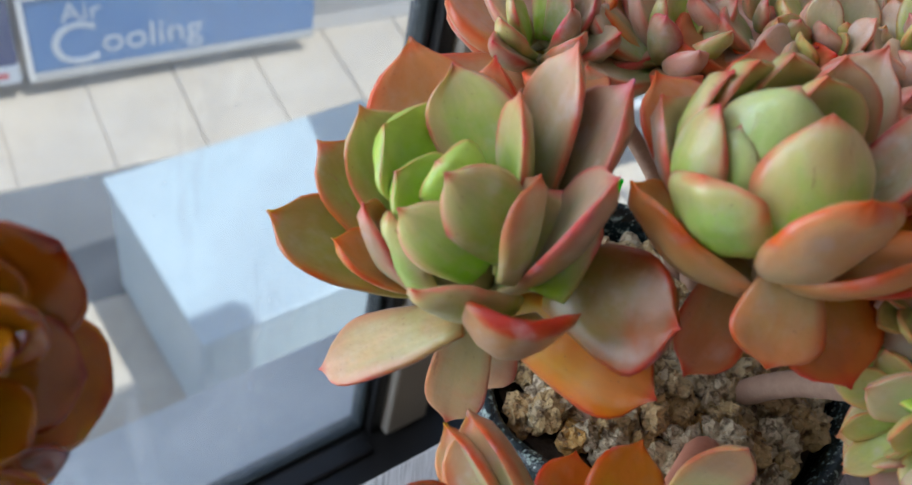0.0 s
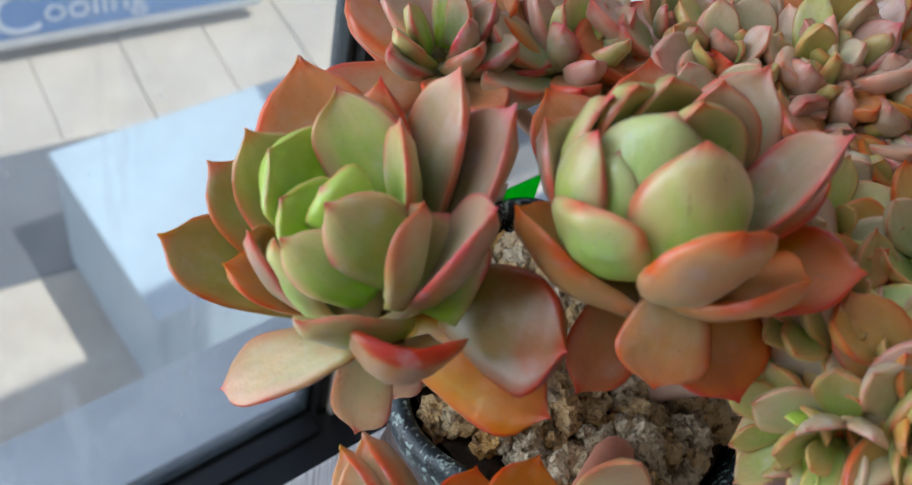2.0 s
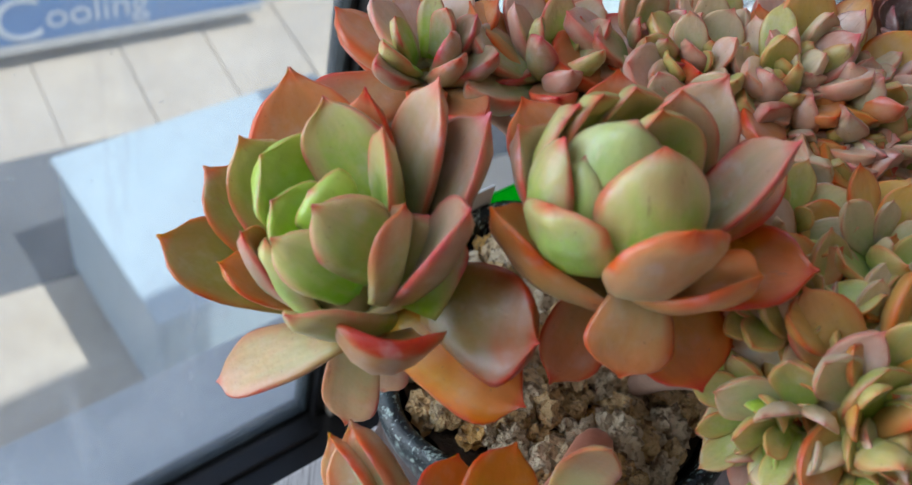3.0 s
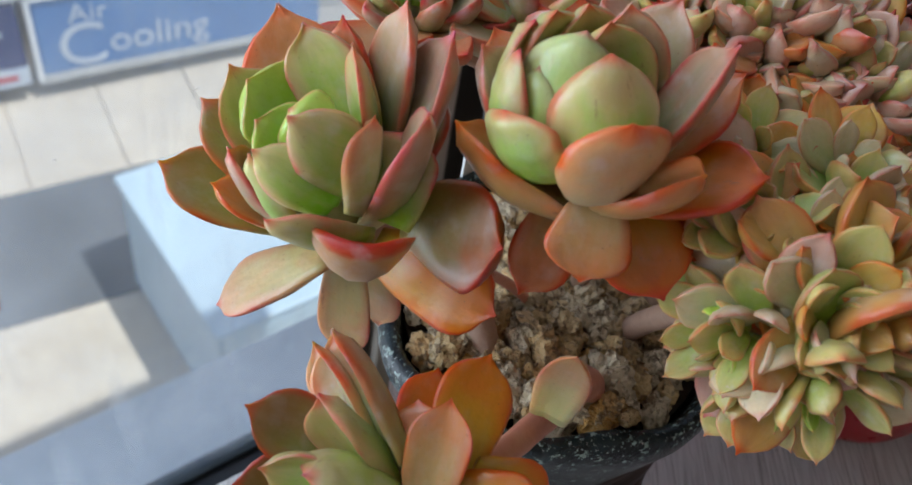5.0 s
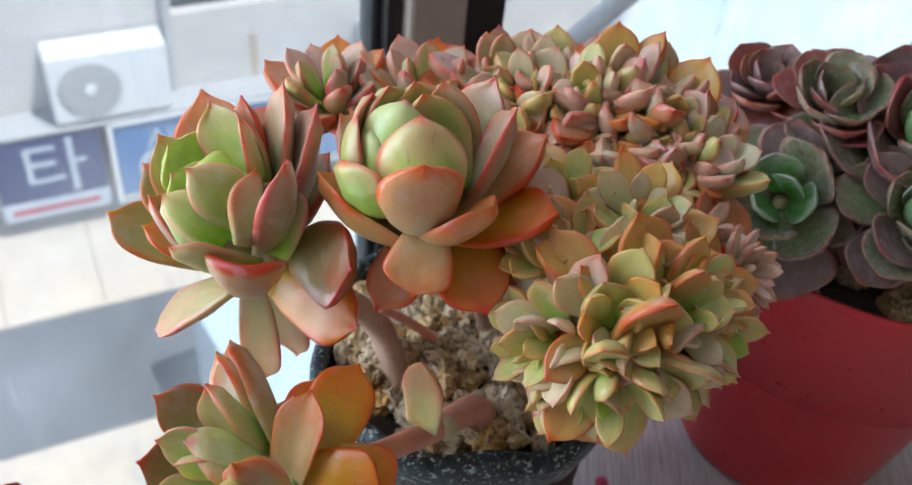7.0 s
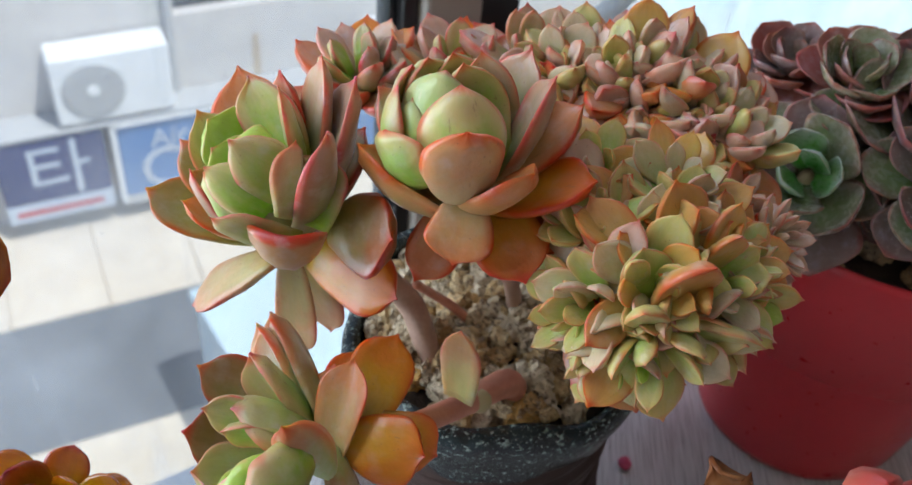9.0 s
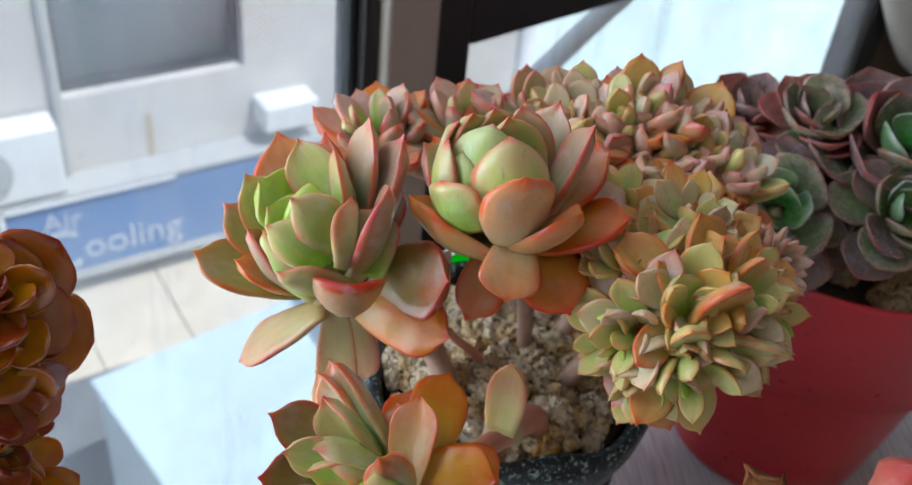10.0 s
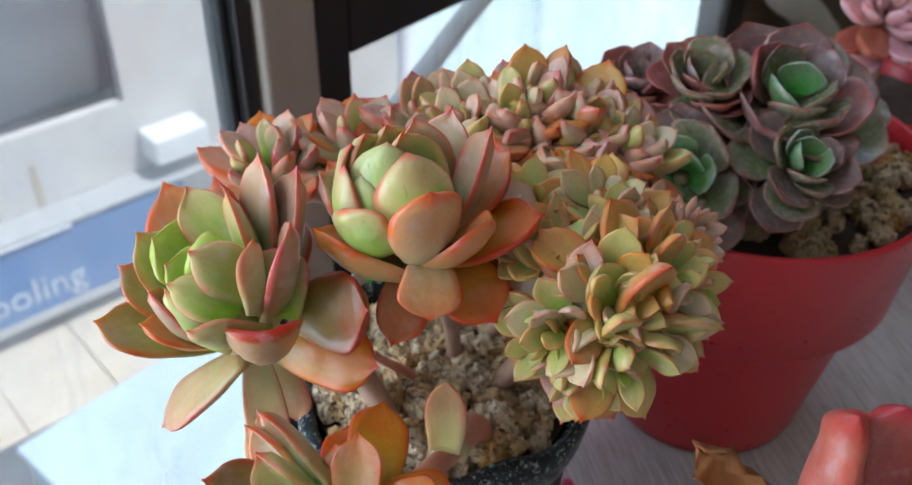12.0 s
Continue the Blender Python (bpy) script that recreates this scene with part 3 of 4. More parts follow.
for nm, args in (("wall_west", (-2.4, -2.2, -3.2, 0.0, -0.80, 1.75)), ("wall_east", (2.4, 2.6, -3.2, 0.0, -0.80, 1.75)), ("wall_south", (-2.4, 2.6, -3.4, -3.2, -0.80, 1.75)),
                 ("wall_parapet", (-2.4, 2.6, -0.012, 0.014, -5.2, -0.4305)), ("wall_lintel", (-2.4, 2.6, 0.0, 0.16, 1.50, 1.75)),
                 ("wall_pier_west", (-2.4, -1.5, 0.0, 0.16, -0.43, 1.50)), ("wall_pier_east", (1.6, 2.6, 0.0, 0.16, -0.43, 1.50))):
    tagged(part(nm, wbox(*args), PLASTER), "unseen pale room wall, added to block and bounce light", "wall", kind="structure")
tagged(part("window_sill", wbox(-1.5, 1.6, 0.0142, 0.100, -0.420, -0.385, 0.003), SILL), "light grey weathered outer window sill", "window sill", kind="structure")

window = thing("window_1", "dusty window with grey aluminium post and black sash", "window", kind="structure")
part("bottom_rail", wbox(-1.5, 1.6, -0.075, 0.013, -0.43, -0.376, 0.003), BLACK, window)
part("rail_lip", wbox(-1.5, 0.0787, -0.030, -0.012, -0.3758, -0.370, 0.002), BLACK, window, "raised black lip of the rail")
part("gasket", wbox(-1.5, 0.0787, -0.006, 0.008, -0.3758, -0.369, 0.0015), GASKET, window, "dark rubber gasket")
part("gasket", wbox(0.0790, 0.0845, -0.006, 0.010, -0.3758, 1.50, 0.0015), GASKET, window, "dark rubber gasket")
part("gasket", wbox(0.0847, 0.0960, -0.014, 0.014, -0.3758, 1.50, 0.002), BLACK, window, "black seal strip")
part("post", wbox(0.0962, 0.1380, -0.022, 0.026, -0.3758, 1.50, 0.003), ALU, window, "grey aluminium post")
part("sash_stile", wbox(0.1383, 0.1780, -0.008, 0.030, -0.3758, 1.50, 0.002), BLACK, window, "black sash stile")
part("sash_rail", wbox(0.1782, 0.7558, -0.008, 0.030, 0.108, 0.42, 0.002), BLACK, window, "black sash rail")
part("sash_stile", wbox(0.7560, 0.7960, -0.008, 0.030, -0.3758, 1.50, 0.002), BLACK, window, "black sash stile")
part("panel", wbox(0.7963, 1.6, 0.004, 0.026, -0.3758, 1.50, 0.001), plain("dark_brown_panel", (0.10, 0.075, 0.05), (0.20, 0.15, 0.10), 0.6, 6), window, "brown closed panel")
for s0, s1, z0, z1 in ((-1.5, 0.0788, -0.3688, 1.50), (0.1784, 0.7556, -0.3756, 0.1078), (0.1784, 0.7556, 0.4202, 1.50)):
    pane = part("pane", wbox(s0, s1, 0.0, 0.004, z0, z1), GLASS, window, "dusty clear glass")
    pane.visible_shadow = False

# ---- across the street ----
ground = tagged(part("ground", fbox(-60, 60, -40, 60, GROUND - 0.3, GROUND - 0.02), PAVING), "pale concrete yard", "ground", kind="structure")
pave = thing("pavement", "sunlit pale paving slabs along a house", "pavement", kind="structure")
for k in range(-9, 16):  # slabs 0.72 m wide
    part("slab", fbox(k * 0.72 - 0.38 + 0.006, k * 0.72 - 0.38 + 0.714, -1.25, -0.004, GROUND - 0.10, GROUND + 0.004 * (k % 3), 0.008), PAVING, pave)
# darker grey strip, about 1.2 m wide, along the front of the slabs
tagged(part("road", fbox(-30, 30, -2.45, -1.26, GROUND - 0.018, GROUND - 0.004), DARK_STRIP), "dark grey strip of ground beside the paving", "road", kind="structure")

house = thing("house", "pale rendered house across the street with dark windows", "house")
part("wall", fbox(-14, 0.58, 0, 0.4, GROUND, 4.5), FACADE, house)
part("wall", fbox(0.58, 2.05, 0, 0.4, GROUND, -3.53), FACADE, house)
part("wall", fbox(0.58, 2.05, 0, 0.4, -2.3, 4.5), FACADE, house)
part("wall", fbox(2.05, 4.85, 0, 0.4, GROUND, 4.5), FACADE, house)
part("wall", fbox(4.85, 16, 0, 0.4, GROUND, -4.15), FACADE, house)
part("wall", fbox(4.85, 16, 0, 0.4, -3.35, 4.5), FACADE, house)
part("roof", fbox(-14.2, 16.2, -0.3, 6, 4.5, 4.7, 0.02), FAN_GREY, house)


def house_window(s0, s1, z0, z1, glass, paint=WHITE_SHADED, bar=True):
    w = part("window", fbox(s0, s1, 0.20, 0.24, z0, z1), glass, house)
    for a in ((s0, s1, 0.10, 0.19, z0, z0 + 0.05), (s0, s1, 0.10, 0.19, z1 - 0.05, z1), (s0, s0 + 0.05, 0.10, 0.19, z0 + 0.05, z1 - 0.05), (s1 - 0.05, s1, 0.10, 0.19, z0 + 0.05, z1 - 0.05), ((s0 + s1) / 2 - 0.025, (s0 + s1) / 2 + 0.025, 0.10, 0.19, z0 + 0.05, z1 - 0.05))[:5 if bar else 4]:
        part("frame", fbox(*a, 0.004), paint, w)


house_window(0.582, 2.048, -3.528, -2.302, DARK_GLASS, BLACK, False)
house_window(4.86, 5.58, -4.148, -3.352, BLUE_GLASS)
part("wall", fbox(5.58, 5.98, 0, 0.4, -4.15, -3.35), FACADE, house)
house_window(5.982, 6.72, -4.148, -3.352, BLUE_GLASS)
part("wall", fbox(6.722, 7.62, 0, 0.4, -4.15, -3.35), FACADE, house)
house_window(7.622, 8.3, -4.148, -3.352, BLUE_GLASS)
part("wall", fbox(8.302, 16, 0, 0.4, -4.15, -3.35), FACADE, house)
part("ledge", fbox(-1.6, 3.6, -0.32, -0.002, -4.222, -4.19, 0.008), FAN_GREY, house, "narrow grey ledge over the signs")
part("downpipe", fbox(0.50, 0.55, -0.06, -0.002, -4.189, 4.4, 0.01), FAN_GREY, house, "grey downpipe")
part("stain_strip", fbox(1.18, 1.24, -0.006, -0.002, -4.189, -3.80), plain("rust_stain", (0.42, 0.33, 0.22), (0.50, 0.42, 0.31), 0.9, 6), house, "rust streak on the render")
part("vent_hood", fbox(2.10, 2.6, -0.3, -0.002, -4.05, -3.80, 0.03), WHITE_METAL, house, "white vent hood")


def lettering(words, size, s, z, depth, parent, material=SIGN_HAZED):
    cu = bpy.data.curves.new("lettering", "FONT")
    cu.body, cu.size, cu.extrude = words, size, 0.004
    ob = bpy.data.objects.new("lettering", cu)
    me = bpy.data.meshes.new_from_object(ob)
    bpy.data.objects.remove(ob)
    me.materials.append(material)
    m = Matrix((FU, Vector((0, 0, 1)), -FN)).transposed().to_4x4()
    return put(new("lettering", me), parent, m=Matrix.Translation(F0 + FU * s + FN * depth + Vector((0, 0, z))) @ m)


sign = thing("shop_sign", "blue sign board with white lettering dimmed by painted haze", "sign")
part("board", fbox(-0.03, 2.3, -0.30, -0.22, -4.95, -4.25, 0.02), SIGN_BLUE, sign)
part("frame", fbox(-0.075, -0.032, -0.31, -0.21, -5.02, -4.24, 0.01), WHITE_METAL, sign, "white upright frame edge")
part("frame", fbox(-0.03, 1.3, -0.33, -0.23, -4.245, -4.225, 0.004), WHITE_METAL, sign, "white top edge")
part("frame", fbox(-0.03, 2.3, -0.31, -0.21, -5.03, -4.952, 0.01), SIGN_GREY, sign, "grey bottom edge")
lettering("Air", 0.24, 0.22, -4.50, -0.305, sign)
lettering("C", 0.56, 0.10, -4.90, -0.305, sign)
lettering("ooling", 0.33, 0.50, -4.83, -0.305, sign)
sign2 = thing("shop_sign", "navy sign board with large white letters", "sign")
part("board", fbox(-0.95, -0.13, -0.30, -0.22, -4.83, -4.25, 0.02), SIGN_NAVY, sign2)
part("strip", fbox(-0.95, -0.13, -0.302, -0.22, -5.0, -4.835, 0.004), SIGN_HAZED, sign2, "pale strip with red bars")
part("bar", fbox(-0.88, -0.22, -0.307, -0.3025, -4.94, -4.89), plain("sign_red", (0.4, 0.06, 0.07), (0.5, 0.09, 0.1), 0.5, 4), sign2)
lettering("\ud0c0", 0.56, -0.76, -4.74, -0.305, sign2)

ac = thing("air_conditioner", "white outdoor air conditioner unit on a house ledge", "air conditioner")
part("casing", fbox(-0.42, 0.46, -0.31, -0.03, -4.16, -3.58, 0.02), WHITE_METAL, ac)
for k in range(-2, 3):
    part("foot", fbox(-0.34 + (k + 2) * 0.17, -0.28 + (k + 2) * 0.17, -0.29, -0.05, -4.189, -4.161), FAN_GREY, ac) if k in (-2, 2) else None
bm = lathe([(0.03, 0.0), (0.22, 0.0), (0.23, 0.012), (0.22, 0.02), (0.03, 0.02)], 40)
to_f = Matrix.Translation(F0 + FU * -0.13 + FN * -0.312 + Vector((0, 0, -3.87))) @ Matrix((FU, Vector((0, 0, 1)), -FN)).transposed().to_4x4()
bmesh.ops.transform(bm, matrix=to_f, verts=bm.verts)
grille = part("fan_grille", bm, FAN_GREY, ac, "round grey fan grille")
bm = lathe([(0.001, 0.03), (0.045, 0.028), (0.05, 0.0)], 24)
bmesh.ops.transform(bm, matrix=to_f, verts=bm.verts)
part("hub", bm, WHITE_METAL, grille)

# the big white box that stands on the road
van = thing("white_box", "large plain white box standing on the road", "box")
a0, a1 = Vector((-1.68, 4.18, 0)), Vector((-0.88, 3.08, 0))
side = (a1 - a0).normalized()
across = Vector((-side.y, side.x, 0))
cen = a0 + side * 0.70 + across * 0.92
part("body", box((1.40, 1.84, 0.98), cen + Vector((0, 0, GROUND + 0.49)), 0.05, (side, across)), WHITE_SHADED, van)
part("lid", box((1.44, 1.88, 0.05), cen + Vector((0, 0, GROUND + 1.006)), 0.02, (side, across)), WHITE_SHADED, van)

# pale sloping awning beyond the far pane, and pipes
awning = thing("awning", "pale aqua corrugated plastic awning outside the window", "awning")
vs, fs = [], []
for i in range(97):
    for j in range(9):
        s, q = 2.55 + 3.0 * i / 96, j / 8
        vs.append(W0 + U * (s + 0.75 * q) + N * (2.235 + 0.65 * q) + Vector((0, 0, -2.9 + 2.12 * q + 0.012 * math.sin(i * 1.05))))
for i in range(96):
    for j in range(8):
        fs.append((i * 9 + j, (i + 1) * 9 + j, (i + 1) * 9 + j + 1, i * 9 + j + 1))
put(new("sheet", mesh_of("sheet", vs, fs, AQUA, True)), awning).modifiers.new("thickness", "SOLIDIFY").thickness = 0.004
part("rail", wbox(3.26, 6.34, 2.890, 2.930, -0.825, -0.785, 0.006), WHITE_METAL, awning)
part("rail", wbox(2.53, 5.60, 2.195, 2.230, -2.955, -2.915, 0.006), WHITE_METAL, awning)
lo, hi = W0 + U * 2.53 + N * 2.215 + Vector((0, 0, -2.90)), W0 + U * 3.28 + N * 2.865 + Vector((0, 0, -0.78))
part("side_rail", tube([lo, lo.lerp(hi, 0.5), hi], [0.045, 0.045, 0.045], 8, 0.0), WHITE_METAL, awning, "white edge rail", True)
for s, d, top in ((2.62, 2.213, -2.956), (5.5, 2.213, -2.956), (6.25, 2.910, -0.826)):
    part("post", wbox(s - 0.025, s + 0.025, d - 0.015, d + 0.015, GROUND - 0.02, top, 0.005), WHITE_METAL, awning)


def wpt(s, d, z):
    return tuple((W0 + U * s + N * d + Vector((0, 0, z))) * 1000)


pipe = thing("pipe", "white plastic pipe rising outside the window", "pipe")
stalk(pipe, [wpt(0.20, 0.06, -0.06), wpt(0.36, 0.06, 0.038), wpt(0.43, 0.06, 0.076), wpt(0.53, 0.06, 0.13), wpt(0.70, 0.06, 0.24)], [13, 13, 13, 13, 13], HOSE, name="tube")
hose = thing("hose", "off-white hose looping beside the window", "hose")
stalk(hose, [wpt(0.70, -0.03, 0.10), wpt(0.82, -0.03, -0.03), wpt(0.93, -0.03, -0.10), wpt(1.04, -0.03, -0.18), wpt(1.13, -0.03, -0.26), wpt(1.20, -0.03, -0.3755)], [30, 30, 30, 30, 30, 30], HOSE, name="tube")

# ---- main pot ----


def lobes(r, z, a):
    k = max(0.0, min(1.0, (z - 0.105) / 0.03))
    return r + k * (0.0022 * math.cos(3 * a + 0.6) + 0.0012 * math.cos(7 * a)), z + k * (0.0022 * math.sin(3 * a + 1.0) + 0.0010 * math.sin(8 * a))


def throwing(r, z, a):
    rr, zz = lobes(r, z, a)
    return rr + 0.0007 * math.sin(z * 1000 + 2 * math.sin(a)) + 0.0009 * math.sin(z * 310 + a), zz


pot = thing("plant_pot", "handmade brown clay pot with dark speckled glazed rim", "plant pot")
prof = [(0.002, 0.001), (0.047, 0.001), (0.0505, 0.004)] + [(0.0515 + 0.0012 * math.sin(k * 0.117) - 0.0035 * (k / 66) ** 1.6, 0.006 + k * 0.0014) for k in range(71)] + [(0.0492, 0.1075)]
part("body", lathe(prof, 96, throwing), CLAY, pot, "brown unglazed clay with throwing rings", True)


def drip(r, z, a):
    rr, zz = lobes(r, z, a)
    if z < 0.107:
        zz += 0.003 * math.sin(5 * a + 0.5) + 0.0016 * math.sin(11 * a)
    return rr, zz


rim_prof = [(0.0480, 0.104), (0.0505, 0.1035), (0.0520, 0.106), (0.0530, 0.110), (0.0555, 0.117), (0.0578, 0.124), (0.0588, 0.130), (0.0585, 0.1345), (0.0565, 0.1370), (0.0540, 0.1368), (0.0522, 0.1340), (0.0510, 0.128), (0.0495, 0.115), (0.048, 0.106)]
part("rim", lathe(rim_prof, 120, drip), GLAZE, pot, "dark glazed wavy rim with white specks", True)


def soil_disc(r, z, centre=(0, 0), bumpy=0.002):
    bm = bmesh.new()
    bmesh.ops.create_circle(bm, cap_ends=False, radius=r, segments=40)
    rings = [[v for v in bm.verts]]
    for q in (0.75, 0.5, 0.25):
        rings.append([bm.verts.new(v.co * q) for v in rings[0]])
    mid = bm.verts.new((0, 0, 0))
    for a, b in zip(rings, rings[1:]):
        for k in range(40):
            bm.faces.new((a[k], a[(k + 1) % 40], b[(k + 1) % 40], b[k]))
    for k in range(40):
        bm.faces.new((rings[-1][k], rings[-1][(k + 1) % 40], mid))
    for v in bm.verts:
        v.co += Vector((centre[0], centre[1], z + bumpy * noise.noise(v.co * 90)))
    return bm


def stone_meshes(material, count=7):
    out = []
    for k in range(count):
        bm = bmesh.new()
        bmesh.ops.create_icosphere(bm, subdivisions=3, radius=1)
        for v in bm.verts:  # shaped at radius 1, then brought to true size
            n = noise.noise(v.co * 1.3 + Vector((k * 9, 0, 0))) * 0.45 + noise.noise(v.co * 2.7 + Vector((0, k * 5, 0))) * 0.38 + noise.noise(v.co * 6 + Vector((0, 0, k * 4))) * 0.20 + noise.noise(v.co * 13 + Vector((k, 0, 0))) * 0.08
            v.co *= 1 + n
        bmesh.ops.scale(bm, vec=(0.005, 0.00425, 0.0036), verts=bm.verts)
        me = bpy.data.meshes.new("stone")
        bm.to_mesh(me)
        bm.free()
        me.materials.append(material)
        out.append(me)
    return out


STONES = stone_meshes(PUMICE)


def strew(parent, centre, radius, z, count, size, seed, heap=0.0):
    """Coarse stones spread evenly over a disc."""
    rng = random.Random(seed)
    for k in range(count):
        r = radius * math.sqrt((k + 0.5) / count)
        a = k * 2.39996 + rng.uniform(-0.3, 0.3)
        sz = size * rng.uniform(0.65, 1.25)
        h = z + heap * (1 - (r / radius) ** 2) + rng.uniform(-0.0015, 0.003)
        m = Matrix.Translation((centre[0] + r * math.cos(a), centre[1] + r * math.sin(a), h)) @ Euler((rng.uniform(0, 6), rng.uniform(0, 6), rng.uniform(0, 6))).to_matrix().to_4x4() @ Matrix.Diagonal((sz / 0.005, sz / 0.005, sz / 0.005, 1))
        put(new("stone", rng.choice(STONES)), parent, m=m)


gravel = thing("gravel", "coarse tan and grey pumice gravel filling a pot", "gravel")
part("soil", soil_disc(0.0495, 0.126), SOIL, gravel, "dark soil under the stones")
strew(gravel, (0, 0), 0.0475, 0.131, 250, 0.0057, 3, 0.006)

# ---- main succulent: three large rosettes and a few behind ----
plant = thing("succulent_plant", "large rosette succulent, green hearts and rust-red outer leaves, in clay pot", "succulent")
stalk(plant, [(-22, -26, 132), (-32, -14, 152), (-45, -20, 172), (-60, -34, 195), (-70, -42, 207)], [6.0, 6.5, 6, 5.5, 6], seed=2)
stalk(plant, [(6, 6, 132), (4, -2, 150), (-3, -20, 185), (-13, -38, 212), (-18, -45, 229)], [4.2, 4.0, 3.8, 4.2, 6], seed=3)
stalk(plant, [(6, -36, 138), (2, -40, 145), (-14, -62, 157), (-30, -84, 172), (-45, -102, 186)], [7, 7, 5.2, 4.8, 5.2], STEM_RED, seed=4, label="rosy fleshy stem")
stalk(plant, [(8, 26, 132), (-6, 36, 165), (-30, 34, 195), (-57, 24, 212)], [4, 3.5, 3.5, 4.5], seed=5)
stalk(plant, [(12, 20, 132), (2, 28, 160), (-14, 28, 190), (-25, 22, 218)], [4, 3.5, 3.5, 4.5], seed=6)
stalk(plant, [(-8, -4, 133), (-16, -10, 148), (-24, -16, 160), (-30, -30, 178)], [2.5, 2.4, 2.2, 2], STEM_RED, seed=7, label="thin red side shoot")

# rosette leaning to the window
L = rosette_core(plant, mm(-70, -42, 205), Vector((-12, -4, 34)), 0.0075)
leaf(L, (-112, -34, 211), 26, OLIVE, curl=38, cup=0.3)
leaf(L, (-104, -22, 221), 24, OLIVE, curl=30)
leaf(L, (-96, -27, 236), 26, PALE, curl=35, cup=0.3)
leaf(L, (-80, -53, 246), 22, PALE, start=(-63, -51, 229), curl=20, cup=0.3, blunt=1.5, face=(-0.2, 0.7, -0.6), widest=0.48, root=0.75, thick=0.22)
leaf(L, (-81, -43, 239), 19, HEART, start=(-72, -42, 231), curl=18, cup=0.25, face=(-0.2, 0.7, -0.4))
leaf(L, (-88, -43, 235), 22, HEART, start=(-75, -45, 226), curl=30, cup=0.3, face=(0.2, -0.5, 0.8), widest=0.6, root=0.7)
leaf(L, (-91, -34, 238), 30, HEART, start=(-76, -36, 226), curl=46, cup=0.35, face=(0.4, -0.5, 0.7), widest=0.6, root=0.7)
leaf(L, (-80, -28, 250), 25, PALE, start=(-65, -38, 226), curl=24, cup=0.3, face=(-0.4, -0.6, 0.5), widest=0.55, root=0.6)
leaf(L, (-83, -50, 232), 17, HEART, start=(-68, -51, 225), curl=34, cup=0.35, face=(0, -0.4, 0.8), root=0.7)
leaf(L, (-87, -54, 237), 17, PALE, start=(-70, -55, 225), curl=20, cup=0.3, blunt=1.5, face=(0, 0.7, -0.5), widest=0.55, root=0.75, thick=0.22)
leaf(L, (-78, -45, 231), 18, HEART, start=(-71, -45, 223), curl=20, cup=0.3, face=(0, -0.3, 0.9), root=0.8)
leaf(L, (-63, -49, 245), 16, BOAT, start=(-65, -57, 225), curl=20, cup=0.45, face=(-0.7, 0.3, 0.4), fold=0.3)
leaf(L, (-56, -44, 237), 24, PALE, start=(-60, -54, 220), curl=16, cup=0.2, face=(-0.2, -0.6, 0.8), blunt=3.2, spike=0.02, root=0.8)
leaf(L, (-88, -10, 241), 34, RUST, curl=30, cup=0.3, widest=0.6)
leaf(L, (-72, -24, 250), 20, RUST, curl=22)
leaf(L, (-69, -41, 256), 17, PALE, curl=20, cup=0.3)
leaf(L, (-59, -30, 260), 22, GREY, curl=18, cup=0.3)
leaf(L, (-49, -36, 258), 26, GREY, curl=18, cup=0.35)
leaf(L, (-53, -59, 256), 22, GREY, curl=22, cup=0.45)
leaf(L, (-83, -66, 230), 20, PALE, curl=26, cup=0.3, start=(-63, -55, 216), face=(-0.5, 0.5, 0.8))
leaf(L, (-63, -70, 229), 28, SCAR, curl=70, cup=0.45, thick=0.24, blunt=8.0, spike=0.012, root=0.6, start=(-64, -57, 213), widest=0.84, face=(0, 0.5, 0.85))
leaf(L, (-93, -48, 231), 17, GREY, curl=40, cup=0.45)
leaf(L, (-88, -51, 233), 17, PALE, curl=30, cup=0.3)
leaf(L, (-98, -44, 216), 16, RUST, curl=38, cup=0.4)
leaf(L, (-98, -48, 177), 21, TAN, curl=-18, cup=0.1, start=(-70, -50, 203), face=(-0.3, -0.2, 1))
leaf(L, (-35, -67, 229), 31, BROWN, curl=16, cup=0.06, start=(-54, -46, 214), face=(0.1, -0.75, 0.6))
leaf(L, (-33, -68, 209), 27, AMBER, curl=12, cup=0.05, start=(-60, -46, 203), face=(-0.1, -0.8, 0.6))
leaf(L, (-66, -43, 153), 19, TAN, curl=12, cup=0.2, start=(-67, -46, 200), face=(-0.3, -1, 0.2))
leaf(L, (-57, -34, 156), 20, TAN, curl=10, cup=0.2, start=(-64, -40, 200), face=(-0.3, -1, 0.2))
leaf(L, (-78, -14, 222), 26, OLIVE, curl=25)
leaf(L, (-48, -22, 232), 26, OLIVE, curl=22)

# upright rosette in the middle
R = rosette_core(plant, mm(-18, -45, 229), Vector((-3, -6, 40)), 0.0078)
leaf(R, (-26, -46, 264), 20, BUD, curl=10, cup=0.5, start=(-24, -52, 238), face=(0, 1, 0.2), widest=0.7, blunt=2.8)
leaf(R, (-27, -45, 264), 20, BUD, curl=10, cup=0.5, start=(-27, -46, 238), face=(1, 0, 0.2), widest=0.7, blunt=2.8)
leaf(R, (-23, -44, 265), 20, BUD, curl=10, cup=0.5, start=(-18, -46, 238), face=(-1, 0, 0.2), widest=0.7, blunt=2.8)
